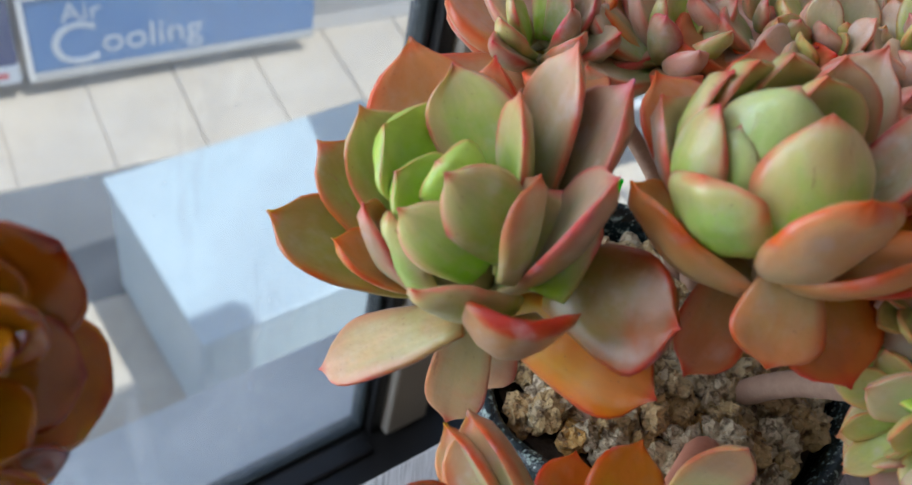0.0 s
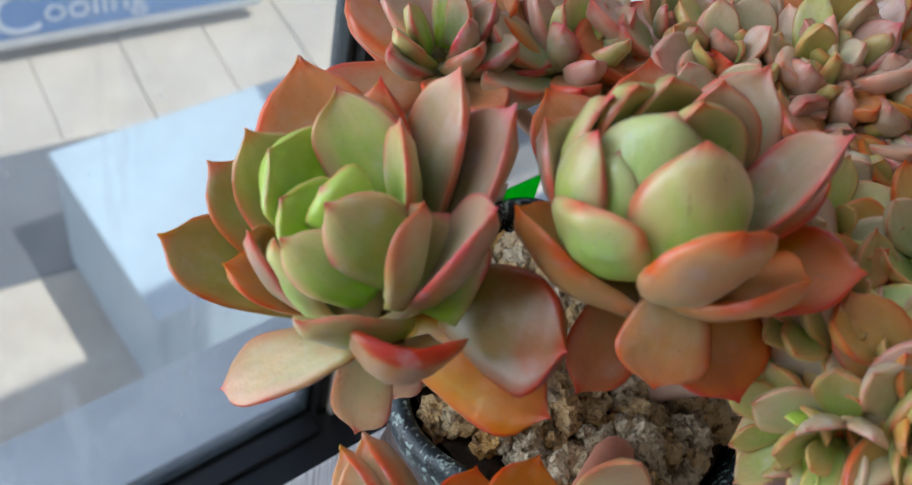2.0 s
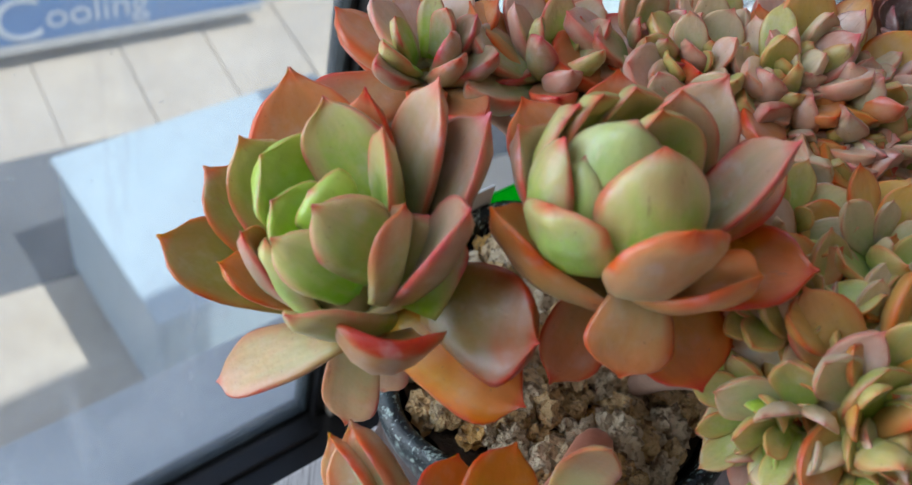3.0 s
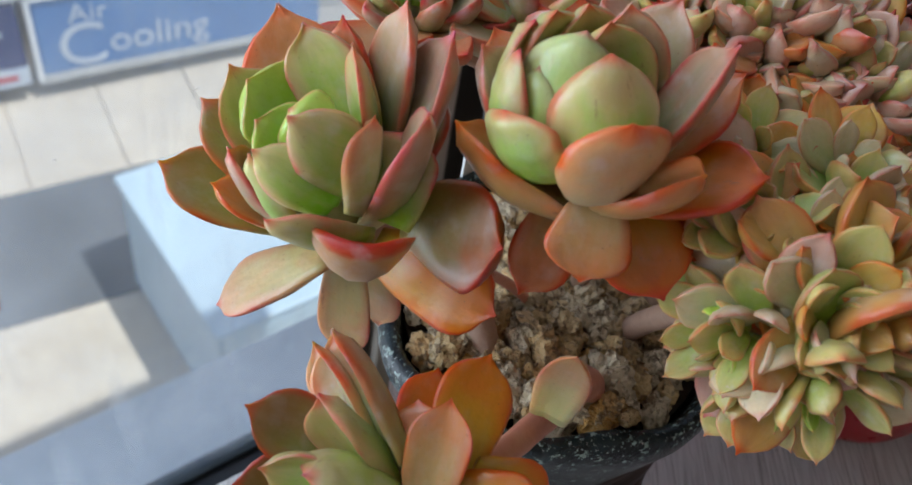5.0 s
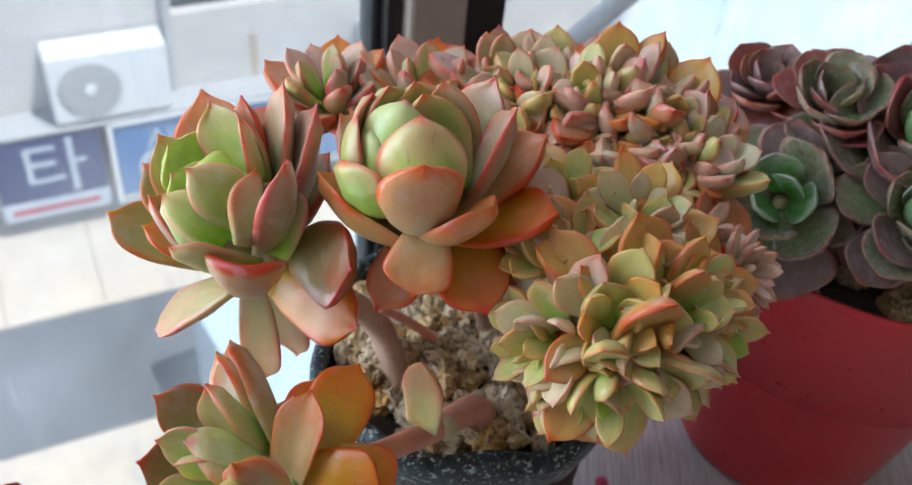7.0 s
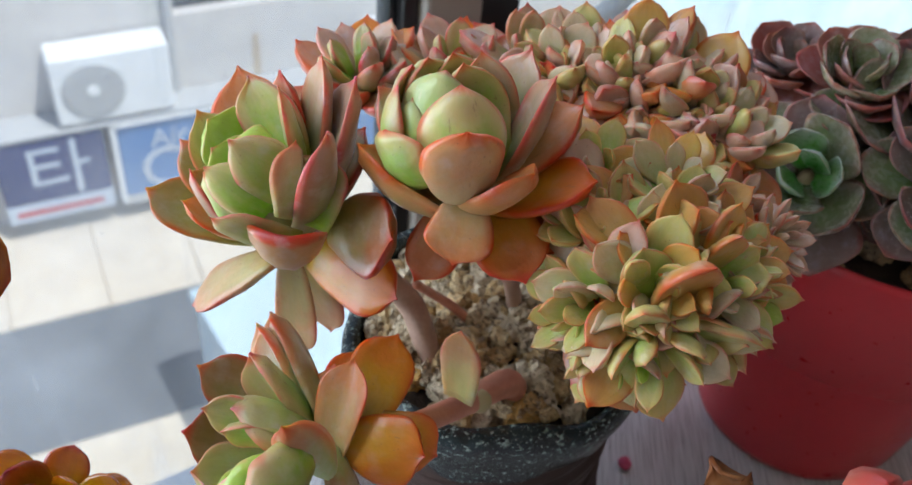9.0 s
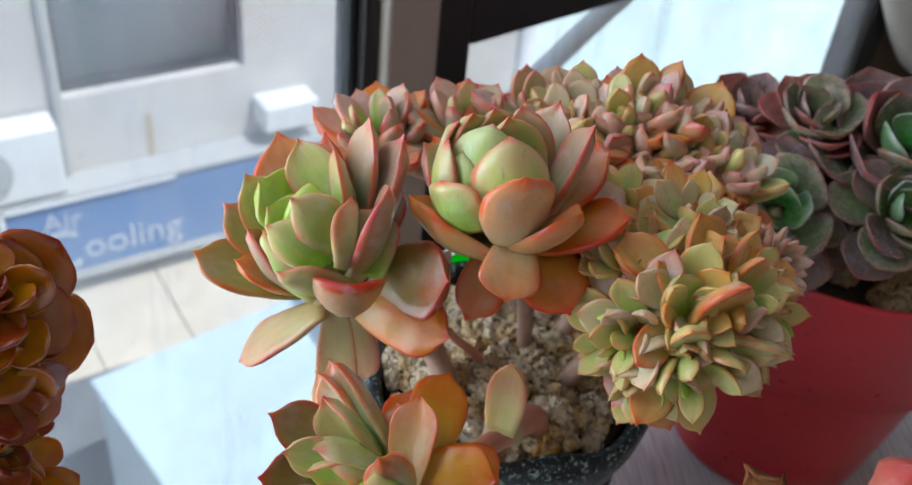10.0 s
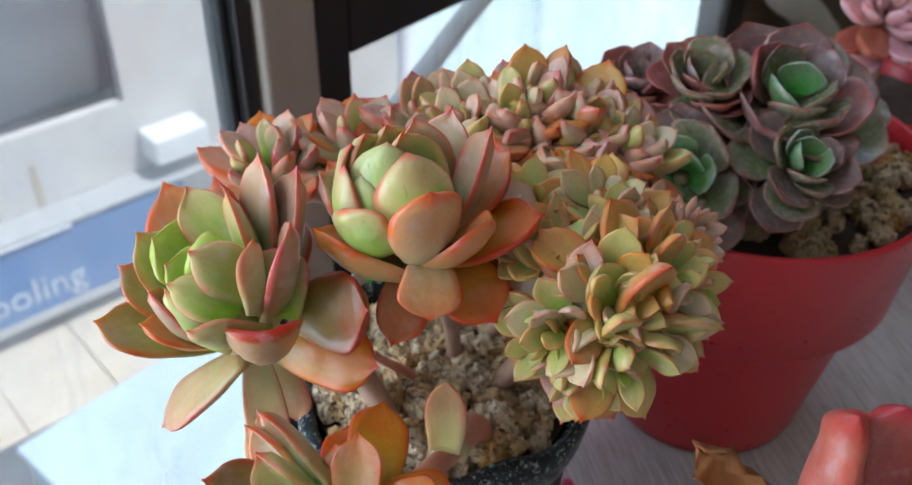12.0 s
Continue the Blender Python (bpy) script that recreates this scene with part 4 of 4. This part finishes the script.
leaf(R, (-25, -45, 268), 28, BUD, curl=54, cup=0.36, start=(-28, -52, 243), widest=0.55, blunt=2.2, root=0.7, spike=0.03, thick=0.2, face=(0.25, 0.85, -0.3))
leaf(R, (-21, -51, 268), 30, PALE, curl=50, cup=0.34, start=(-18, -59, 242), widest=0.55, blunt=1.9, root=0.8, spike=0.03, thick=0.2, face=(-0.25, 0.95, -0.1))
leaf(R, (-37, -46, 263), 21, PALE, curl=54, cup=0.34, start=(-34, -50, 238), widest=0.52, blunt=1.8, root=0.7, spike=0.03, thick=0.2, face=(0.95, 0.25, 0.1))
leaf(R, (-39, -56, 256), 26, PALE, curl=52, cup=0.34, start=(-29, -57, 241), widest=0.6, blunt=3.0, root=0.75, spike=0.02, thick=0.2, face=(0.55, 0.75, 0.35))
leaf(R, (-33, -48, 261), 15, BUD, curl=60, cup=0.3, start=(-29, -53, 244), widest=0.55, blunt=2.2, root=0.7, face=(0.7, 0.6, 0.1))
leaf(R, (-29, -44, 266), 17, BUD, curl=60, cup=0.3, start=(-29, -50, 244), widest=0.55, blunt=2.2, root=0.7, face=(0.6, 0.6, -0.4))
leaf(R, (-30, -38, 267), 24, FRESH, curl=50, cup=0.4, start=(-26, -36, 238), widest=0.65, blunt=2.3)
leaf(R, (-34, -39, 265), 19, PALE, curl=50, cup=0.4, start=(-33, -41, 238), widest=0.65, blunt=2.3)
leaf(R, (-21, -44, 270), 22, PALE, curl=60, cup=0.4, start=(-10, -46, 242), widest=0.6, blunt=2.3)
leaf(R, (-17, -39, 271), 19, GREY, curl=50, cup=0.4, start=(-8, -42, 240), widest=0.6, blunt=2.3)
leaf(R, (-24, -36, 268), 22, PALE, curl=50, cup=0.4, start=(-17, -33, 238), widest=0.6, blunt=2.3)
leaf(R, (-47, -48, 245), 24, RUST, curl=34, cup=0.45, start=(-22, -57, 232), face=(0.3, 0.3, 0.9))
leaf(R, (-18, -69, 267), 28, PEACH, curl=22, cup=0.10, start=(-20, -59, 240), blunt=3.0, widest=0.58, spike=0.025)
leaf(R, (16, -57, 247), 26, AMBER, curl=24, cup=0.3)
leaf(R, (-1, -67, 255), 23, RUST, curl=26, cup=0.35, start=(-17, -56, 235))
leaf(R, (2, -51, 273), 19, GREY, curl=16, cup=0.45)
leaf(R, (-3, -26, 266), 24, GREY, curl=18, cup=0.3)
leaf(R, (-22, -18, 258), 26, RUST, curl=22, cup=0.3)
leaf(R, (-39, -16, 246), 26, RUST, curl=26, cup=0.3)
leaf(R, (-43, -35, 255), 25, GREY, curl=20, cup=0.4)
leaf(R, (12, -36, 256), 24, RUST, curl=22, cup=0.3)
leaf(R, (-19, -71, 226), 24, RUST, curl=24, cup=0.15, start=(-16, -58, 238), face=(0, -0.95, 0.6))
leaf(R, (1, -68, 219), 27, AMBER, curl=14, cup=0.15, start=(-12, -44, 231), face=(0.1, -0.95, 0.6))
leaf(R, (11, -59, 223), 22, AMBER, curl=14, cup=0.15, start=(-10, -40, 232), face=(0.2, -0.95, 0.6))
leaf(R, (-29, -65, 213), 20, RUST, curl=14, cup=0.15, start=(-17, -46, 229), face=(-0.1, -0.95, 0.6))
leaf(R, (8, -18, 244), 24, RUST, curl=20, cup=0.2)

# low rosette that hangs over the pot's front
B = rosette_core(plant, mm(-45, -100, 186), Vector((-30, -12, 12)), 0.0050)
leaf(B, (-84, -88, 197), 21, OLIVE, curl=26, cup=0.3, start=(-54, -95, 187), face=(-0.3, -0.3, 1))
leaf(B, (-69, -90, 206), 21, PALE, curl=16, cup=0.4, start=(-51, -98, 184), face=(-0.7, -0.5, 0.3), fold=0.25)
leaf(B, (-70, -107, 204), 30, PALE, curl=40, cup=0.3, start=(-50, -103, 183), root=0.7)
leaf(B, (-86, -101, 185), 26, OLIVE, curl=46, cup=0.4, start=(-55, -99, 180))
leaf(B, (-80, -114, 186), 24, PALE, curl=56, cup=0.4, start=(-55, -106, 178))
leaf(B, (-68, -69, 200), 24, BOAT, start=(-50, -96, 190), curl=16, cup=0.5, face=(-0.6, -0.7, 0.2), fold=0.35)
leaf(B, (-72, -70, 196), 17, BOAT, start=(-54, -93, 188), curl=14, cup=0.4, face=(-0.7, -0.6, 0.2), fold=0.3)
leaf(B, (-42, -88, 206), 18, RUST, start=(-45, -106, 187), curl=10, cup=0.3, face=(-0.3, -0.9, 0.3), fold=0.3)
leaf(B, (-48, -83, 197), 18, RUST, start=(-46, -100, 188), curl=10, cup=0.2, face=(-0.2, -0.9, 0.3))
leaf(B, (-32, -69, 196), 24, AMBER, start=(-41, -97, 185), curl=18, cup=0.2, face=(0.1, -0.85, 0.5))
leaf(B, (-43, -67, 186), 20, AMBER, start=(-47, -93, 182), curl=18, cup=0.1, face=(0, -0.7, 0.7))
leaf(B, (-21, -108, 194), 25, AMBER, start=(-43, -102, 189), curl=10, cup=0.06, face=(0.1, -0.7, 0.7), blunt=2.8)
leaf(B, (-18, -99, 182), 22, AMBER, start=(-35, -94, 187), curl=10, cup=0.1, face=(0.2, -0.7, 0.6))
leaf(B, (-54, -121, 218), 17, BOAT, start=(-45, -113, 190), curl=20, cup=0.35, face=(-0.5, 0.6, 0.5), fold=0.25, widest=0.5)
leaf(B, (-36, -113, 166), 20, BOAT, start=(-46, -107, 192), curl=14, cup=0.35, face=(-0.75, -0.3, -0.4), fold=0.25, widest=0.55)
leaf(B, (-59, -137, 206), 26, PALE, start=(-50, -120, 205), curl=44, cup=0.4, root=0.7)
leaf(B, (-72, -128, 187), 22, FRESH, start=(-53, -117, 194), curl=34, cup=0.4)
leaf(B, (-65, -145, 204), 22, FRESH, start=(-49, -127, 202), curl=26, cup=0.4)
leaf(B, (-47, -149, 203), 18, RUST, start=(-46, -128, 203), curl=20, cup=0.3)
leaf(B, (-72, -122, 192), 22, HEART, start=(-55, -112, 194), curl=60, cup=0.5, widest=0.6)
leaf(B, (-69, -127, 197), 22, HEART, start=(-55, -114, 197), curl=64, cup=0.5, widest=0.6)
leaf(B, (-63, -131, 199), 22, HEART, start=(-53, -115, 198), curl=60, cup=0.5, widest=0.6)
leaf(B, (-72, -111, 200), 14, PALE, start=(-54, -110, 197), curl=44, cup=0.4)
leaf(B, (-79, -103, 198), 17, PALE, start=(-56, -105, 196), curl=44, cup=0.4)
single = rosette_core(plant, mm(-6, -54, 152), Vector((-0.2, -0.4, 1)), 0.004)
leaf(single, (-15, -75, 206), 17, TAN, curl=16, cup=0.2, start=(-13, -65, 166), face=(-0.35, -0.9, 0.3), blunt=2.2, spike=0.05, root=0.75, widest=0.5)

rosette(plant, (-57, 20, 231), (-0.15, -0.1, 1), 29, 20, [PALE, GREY], [GREY, MINI_P], [RUST, AMBER, GREY], "fat", 11, deep=0.6)
rosette(plant, (-24, 22, 234), (0, -0.1, 1), 29, 20, [PALE, GREY], [GREY, MINI_P], [RUST, AMBER, GREY], "fat", 12, deep=0.6)
rosette(plant, (2, 27, 238), (0.1, -0.1, 1), 27, 20, [GREY, PALE], [GREY, RUST], [RUST, MINI_P], "fat", 13, deep=0.6)

# ---- clustered succulent with many small heads ----
cluster = thing("succulent_plant", "crowded cluster of small green and orange rosettes in the clay pot", "succulent")
stalk(cluster, [(20, -10, 132), (24, -24, 160), (28, -46, 190), (32, -60, 202)], [5.5, 5, 5, 6], seed=21)
stalk(cluster, [(28, -2, 132), (32, -8, 165), (40, -24, 195), (50, -42, 205)], [5, 4.5, 4.5, 5], seed=22)
stalk(cluster, [(22, 14, 132), (30, 12, 170), (38, 8, 205), (40, 8, 232)], [5, 4.5, 4, 4], seed=23)
stalk(cluster, [(34, 10, 132), (46, 6, 175), (60, 0, 210), (66, 0, 230)], [5, 4.5, 4, 4], seed=24)
FRONT = [(36, -88, 216, .1, -.9, .05, 28, 0), (17, -79, 222, -.5, -.7, .3, 24, 2), (52, -72, 229, .4, -.6, .5, 24, 1), (31, -64, 236, 0, -.5, .85, 25, 1), (15, -56, 236, -.3, -.45, .85, 21, 2), (43, -55, 236, .2, -.45, .85, 22, 1),
         (66, -62, 212, .75, -.55, .1, 22, 0), (32, -79, 231, 0, -.75, .6, 22, 1), (19, -38, 239, -.1, -.35, .95, 20, 2), (52, -78, 211, .45, -.85, -.1, 23, 0), (41, -42, 240, .1, -.4, .9, 21, 1), (23, -82, 203, -.35, -.85, -.2, 21, 0),
         (61, -58, 227, .5, -.45, .6, 20, 1), (11, -73, 214, -.8, -.55, .1, 21, 0)]
MIX = [([MINI_G, HEART], [MINI_G, MINI_W, MINI_G], [MINI_G, FRESH, MINI_O]), ([MINI_G, MINI_W], [MINI_O, MINI_G, MINI_W], [MINI_O, MINI_G, MINI_O]), ([MINI_W, MINI_G], [MINI_G, MINI_W], [MINI_G, MINI_O, MINI_P])]
for k, (x, y, z, ax, ay, az, size, tone) in enumerate(FRONT):
    inner, middle, outer = MIX[tone]
    rosette(cluster, (x, y, z), (ax, ay, az), size, 17, inner, middle, outer, "plump", 300 + k, open_to=-4 if z < 215 else 6, closed=72, wild=17)
TOP = [(40, 2, 240, 0, -.45, .85), (36, 14, 250, 0, -.1, 1), (66, -6, 238, .3, -.35, .9), (16, 24, 244, -.1, 0, 1), (58, -14, 222, .35, -.7, .35), (40, -18, 222, 0, -.7, .4), (26, 8, 247, -.2, -.3, 1), (53, 2, 243, .1, -.4, .9),
       (50, -8, 234, .1, -.6, .7), (30, -6, 232, -.1, -.7, .5), (48, 16, 248, .1, 0, 1), (26, -16, 228, -.1, -.7, .5), (8, 12, 244, -.2, -.3, 1), (62, 8, 240, .3, 0, 1), (4, -2, 236, -.2, -.5, .8)]
for k, (x, y, z, ax, ay, az) in enumerate(TOP):
    rosette(cluster, (x, y, z - 5), (ax, ay, az), 22 + (k * 5 % 4), 18, [MINI_G, MINI_W], [MINI_W, MINI_P, MINI_G], [MINI_P, MINI_O, RUST, MINI_P], "fat", 400 + k, open_to=16, closed=84, wild=18, width=1.05)
SIDE = [(76, -40, 220, .55, -.5, .6), (64, -32, 222, .3, -.5, .7), (72, -48, 210, .6, -.5, .2)]
for k, (x, y, z, ax, ay, az) in enumerate(SIDE):
    rosette(cluster, (x, y, z), (ax, ay, az), 15, 30, [MINI_P], [MINI_P], [MINI_P, RUST], "point", 500 + k, open_to=-5, width=0.8, wild=16)
# ---- red pot with the dark succulent ----
RC = (0.170, 0.092)
red_pot = thing("plant_pot", "glossy red plastic flowerpot with a broad collar", "plant pot")
red_prof = [(0.002, 0.001), (0.049, 0.001), (0.0525, 0.003), (0.0538, 0.007), (0.0610, 0.045), (0.0695, 0.094)]
ob = part("body", lathe(red_prof, 96), RED_PLASTIC, red_pot, smooth=True)
ob.matrix_basis = Matrix.Translation((*RC, 0))
col_prof = [(0.0685, 0.0942), (0.0780, 0.0945), (0.0800, 0.0965), (0.0862, 0.156), (0.0868, 0.1585), (0.0855, 0.1600), (0.0838, 0.1590), (0.0820, 0.150), (0.076, 0.10)]
ob = part("collar", lathe(col_prof, 96), RED_PLASTIC, red_pot, "broad red collar", True)
ob.matrix_basis = Matrix.Translation((*RC, 0))
gravel2 = thing("gravel", "pale gravel filling the red pot", "gravel")
part("soil", soil_disc(0.0805, 0.148, RC), SOIL, gravel2, "dark soil under the stones")
strew(gravel2, RC, 0.077, 0.152, 260, 0.0050, 5, 0.002)

dark = thing("succulent_plant", "dark plum rosettes with green hearts in the red pot", "succulent")
stalk(dark, [(150, 80, 150), (140, 66, 165), (122, 52, 176)], [7, 7, 6], seed=31)
stalk(dark, [(165, 70, 150), (162, 58, 170), (156, 45, 186)], [7, 7, 6], seed=32)
stalk(dark, [(160, 90, 150), (152, 70, 185), (148, 56, 205)], [7, 6, 6], seed=33)
stalk(dark, [(145, 100, 150), (134, 84, 185), (126, 76, 205)], [6, 5, 5], seed=34)
rosette(dark, (106, 37, 189), (-0.35, -0.6, 0.65), 34, 15, [DARK_H], [DARK_G, DARK_P], [DARK_P, DARK_G], "spoon", 51, open_to=-8, closed=82, wild=6)
rosette(dark, (149, 20, 201), (0.0, -0.6, 0.8), 27, 18, [DARK_H], [DARK_G, DARK_P], [DARK_G, DARK_P], "spoon", 52, open_to=-6, closed=82, wild=6)
rosette(dark, (157, 49, 215), (-0.05, -0.45, 1), 42, 19, [DARK_G, DARK_H], [DARK_P, WINE, DARK_G], [DARK_P, DARK_G], "spoon", 53, open_to=4, closed=82, wild=6)
rosette(dark, (124, 66, 218), (-0.1, -0.3, 1), 25, 18, [DARK_P, DARK_G], [WINE, DARK_G], [WINE, DARK_G], "spoon", 54, open_to=8, wild=8)
rosette(dark, (108, 92, 206), (-0.2, -0.1, 1), 24, 18, [DARK_P], [WINE, DARK_P], [DARK_P, WINE], "spoon", 55, wild=8)
rosette(dark, (136, 88, 213), (0, 0, 1), 23, 18, [WINE], [WINE, DARK_P], [DARK_P, WINE], "spoon", 56, wild=8)
rosette(dark, (114, 60, 186), (-0.5, -0.3, 0.5), 25, 14, [DARK_P], [DARK_P], [DARK_P, DARK_G], "spoon", 57, open_to=-5, wild=6)
rosette(dark, (190, 66, 200), (0.3, -0.3, 1), 31, 17, [DARK_G], [DARK_P, DARK_G], [DARK_P, WINE], "spoon", 58, wild=6)
rosette(dark, (138, 38, 172), (-0.1, -0.8, 0.1), 24, 13, [DARK_P], [DARK_P], [DARK_P], "spoon", 59, open_to=-20, wild=6)

# ---- honey-brown succulent close to the window ----
brown_pot = thing("plant_pot", "small brown clay pot under a branching succulent", "plant pot")
BC = (-0.150, -0.112)
ob = part("body", lathe([(0.002, 0.001), (0.026, 0.001), (0.029, 0.004), (0.036, 0.055), (0.038, 0.060), (0.036, 0.062), (0.034, 0.058), (0.030, 0.045)], 48), CLAY, brown_pot, smooth=True)
ob.matrix_basis = Matrix.Translation((*BC, 0))
part("soil", soil_disc(0.0335, 0.052, BC), SOIL, brown_pot)
honey = thing("succulent_plant", "shiny honey-brown branching succulent in a small pot", "succulent")
stalk(honey, [(-150, -112, 52), (-154, -112, 110), (-152, -108, 170), (-150, -104, 215), (-148, -102, 240)], [6, 6, 5.5, 5, 5], seed=41)
stalk(honey, [(-150, -110, 56), (-146, -124, 120), (-124, -142, 175), (-100, -147, 210)], [5.5, 5, 4.5, 4], seed=42)
stalk(honey, [(-152, -114, 54), (-158, -118, 110), (-152, -120, 160), (-144, -121, 188)], [5, 5, 5, 5], seed=43)
rosette(honey, (-146, -106, 243), (0.35, -0.7, 0.5), 23, 20, [MAROON, HONEY], [HONEY, HONEY, MAROON], [HONEY], "pad", 61, open_to=-10, closed=65, width=1.15)
rosette(honey, (-147, -101, 252), (0.2, -0.3, 0.9), 15, 16, [MAROON], [MAROON, HONEY], [HONEY, MAROON], "pad", 63, width=1.15)
rosette(honey, (-140, -113, 225), (0.5, -0.5, 0.1), 19, 18, [MAROON], [HONEY, HONEY, MAROON], [HONEY], "pad", 62, open_to=-20, closed=65, width=1.15)
rosette(honey, (-143, -115, 208), (0.4, -0.6, 0.3), 16, 18, [MAROON], [MAROON, HONEY], [MAROON, HONEY], "pad", 67, open_to=-15)
rosette(honey, (-143, -124, 196), (0.2, -0.7, 0.6), 17, 20, [MAROON, HONEY], [HONEY, HONEY, MAROON], [HONEY], "pad", 64, open_to=-5, width=1.1)
rosette(honey, (-97, -149, 216), (0.2, -0.6, 0.75), 16, 20, [MAROON], [HONEY, HONEY, MAROON], [HONEY], "pad", 65, open_to=0, width=1.2)
rosette(honey, (-113, -147, 210), (-0.1, -0.5, 0.8), 14, 16, [MAROON, HONEY], [HONEY, MAROON], [HONEY, MAROON], "pad", 66)

# ---- rosy succulent in the foreground, with a dried leaf ----
rosy_pot = thing("plant_pot", "small clay pot under a rosy fat-leaved succulent", "plant pot")
PC = (0.105, -0.135)
ob = part("body", lathe([(0.002, 0.001), (0.024, 0.001), (0.027, 0.004), (0.034, 0.060), (0.036, 0.066), (0.034, 0.068), (0.032, 0.062), (0.028, 0.05)], 48), CLAY, rosy_pot, smooth=True)
ob.matrix_basis = Matrix.Translation((*PC, 0))
part("soil", soil_disc(0.0315, 0.058, PC), SOIL, rosy_pot)
rosy = thing("succulent_plant", "fat rosy-pink succulent leaves with one dried leaf", "succulent")
stalk(rosy, [(105, -135, 58), (102, -134, 90), (98, -132, 125), (96, -130, 150)], [7, 7, 6, 6], seed=51)
K = rosette_core(rosy, mm(96, -130, 152), Vector((0, 0, 1)), 0.008)
leaf(K, (87, -117, 213), 35, ROSY, curl=14, cup=0.1, thick=0.62, face=(0.3, -0.2, 0.3), spike=0.012, blunt=3.6, root=0.6)
leaf(K, (106, -112, 207), 31, ROSY, curl=14, cup=0.1, thick=0.62, spike=0.012, blunt=3.6, root=0.6)
leaf(K, (114, -128, 215), 28, ROSY, curl=14, cup=0.1, thick=0.62, spike=0.012, blunt=3.6, root=0.6)
leaf(K, (118, -118, 196), 28, ROSY, curl=20, cup=0.1, thick=0.62, spike=0.012, blunt=3.6, root=0.6)
shard = leaf(K, (57, -94, 186), 19, DRY, curl=30, cup=0.6, thick=0.34, start=(80, -116, 150), face=(-0.3, -0.8, 0.4), spike=0.02, blunt=5, root=0.8, fold=0.3)
for v in shard.data.vertices:  # withered and crumpled
    v.co += Vector((noise.noise(v.co * 160), noise.noise(v.co * 160 + Vector((9, 0, 0))), noise.noise(v.co * 160 + Vector((0, 9, 0))))) * 0.0045 + v.normal * 0.0016 * noise.noise(v.co * 700)
put(shard, label="dried brown crumpled leaf")

# ---- pink succulent at the back ----
pink_pot = thing("plant_pot", "bright red pot of a pale pink succulent", "plant pot")
KC = (0.335, 0.235)
ob = part("body", lathe([(0.002, 0.001), (0.036, 0.001), (0.040, 0.004), (0.052, 0.095), (0.054, 0.10), (0.052, 0.102), (0.049, 0.096), (0.045, 0.08)], 48), RED_PLASTIC, pink_pot, smooth=True)
ob.matrix_basis = Matrix.Translation((*KC, 0))
part("soil", soil_disc(0.0485, 0.09, KC), SOIL, pink_pot)
pink = thing("succulent_plant", "pale pink pointed rosette succulent", "succulent")
stalk(pink, [(335, 235, 88), (333, 232, 120), (330, 228, 140)], [6, 6, 6], seed=61)
rosette(pink, (328, 222, 165), (-0.1, -0.5, 0.8), 46, 26, [BLUSH], [BLUSH], [BLUSH, ROSY], "point", 71)

# ---- small things ----
bead = thing("bead", "small pink waxy bead on the table", "bead")
bm = bmesh.new()
bmesh.ops.create_icosphere(bm, subdivisions=3, radius=0.0033)
for v in bm.verts:
    v.co *= 1 + 0.22 * noise.noise(v.co * 300)
bmesh.ops.translate(bm, vec=(0.0745, 0.0385, 0.0030), verts=bm.verts)
part("pellet", bm, PINK_BEAD, bead, smooth=True)
tag = thing("plant_tag", "green and white plastic tag by the window", "tag")
part("card", wbox(-0.024, -0.0092, -0.212, -0.2108, 0.0, 0.146, 0.0003), WHITE_TAG, tag)
part("label_strip", wbox(-0.009, 0.007, -0.212, -0.2108, 0.0, 0.141, 0.0003), GREEN_TAG, tag, "bright green strip")
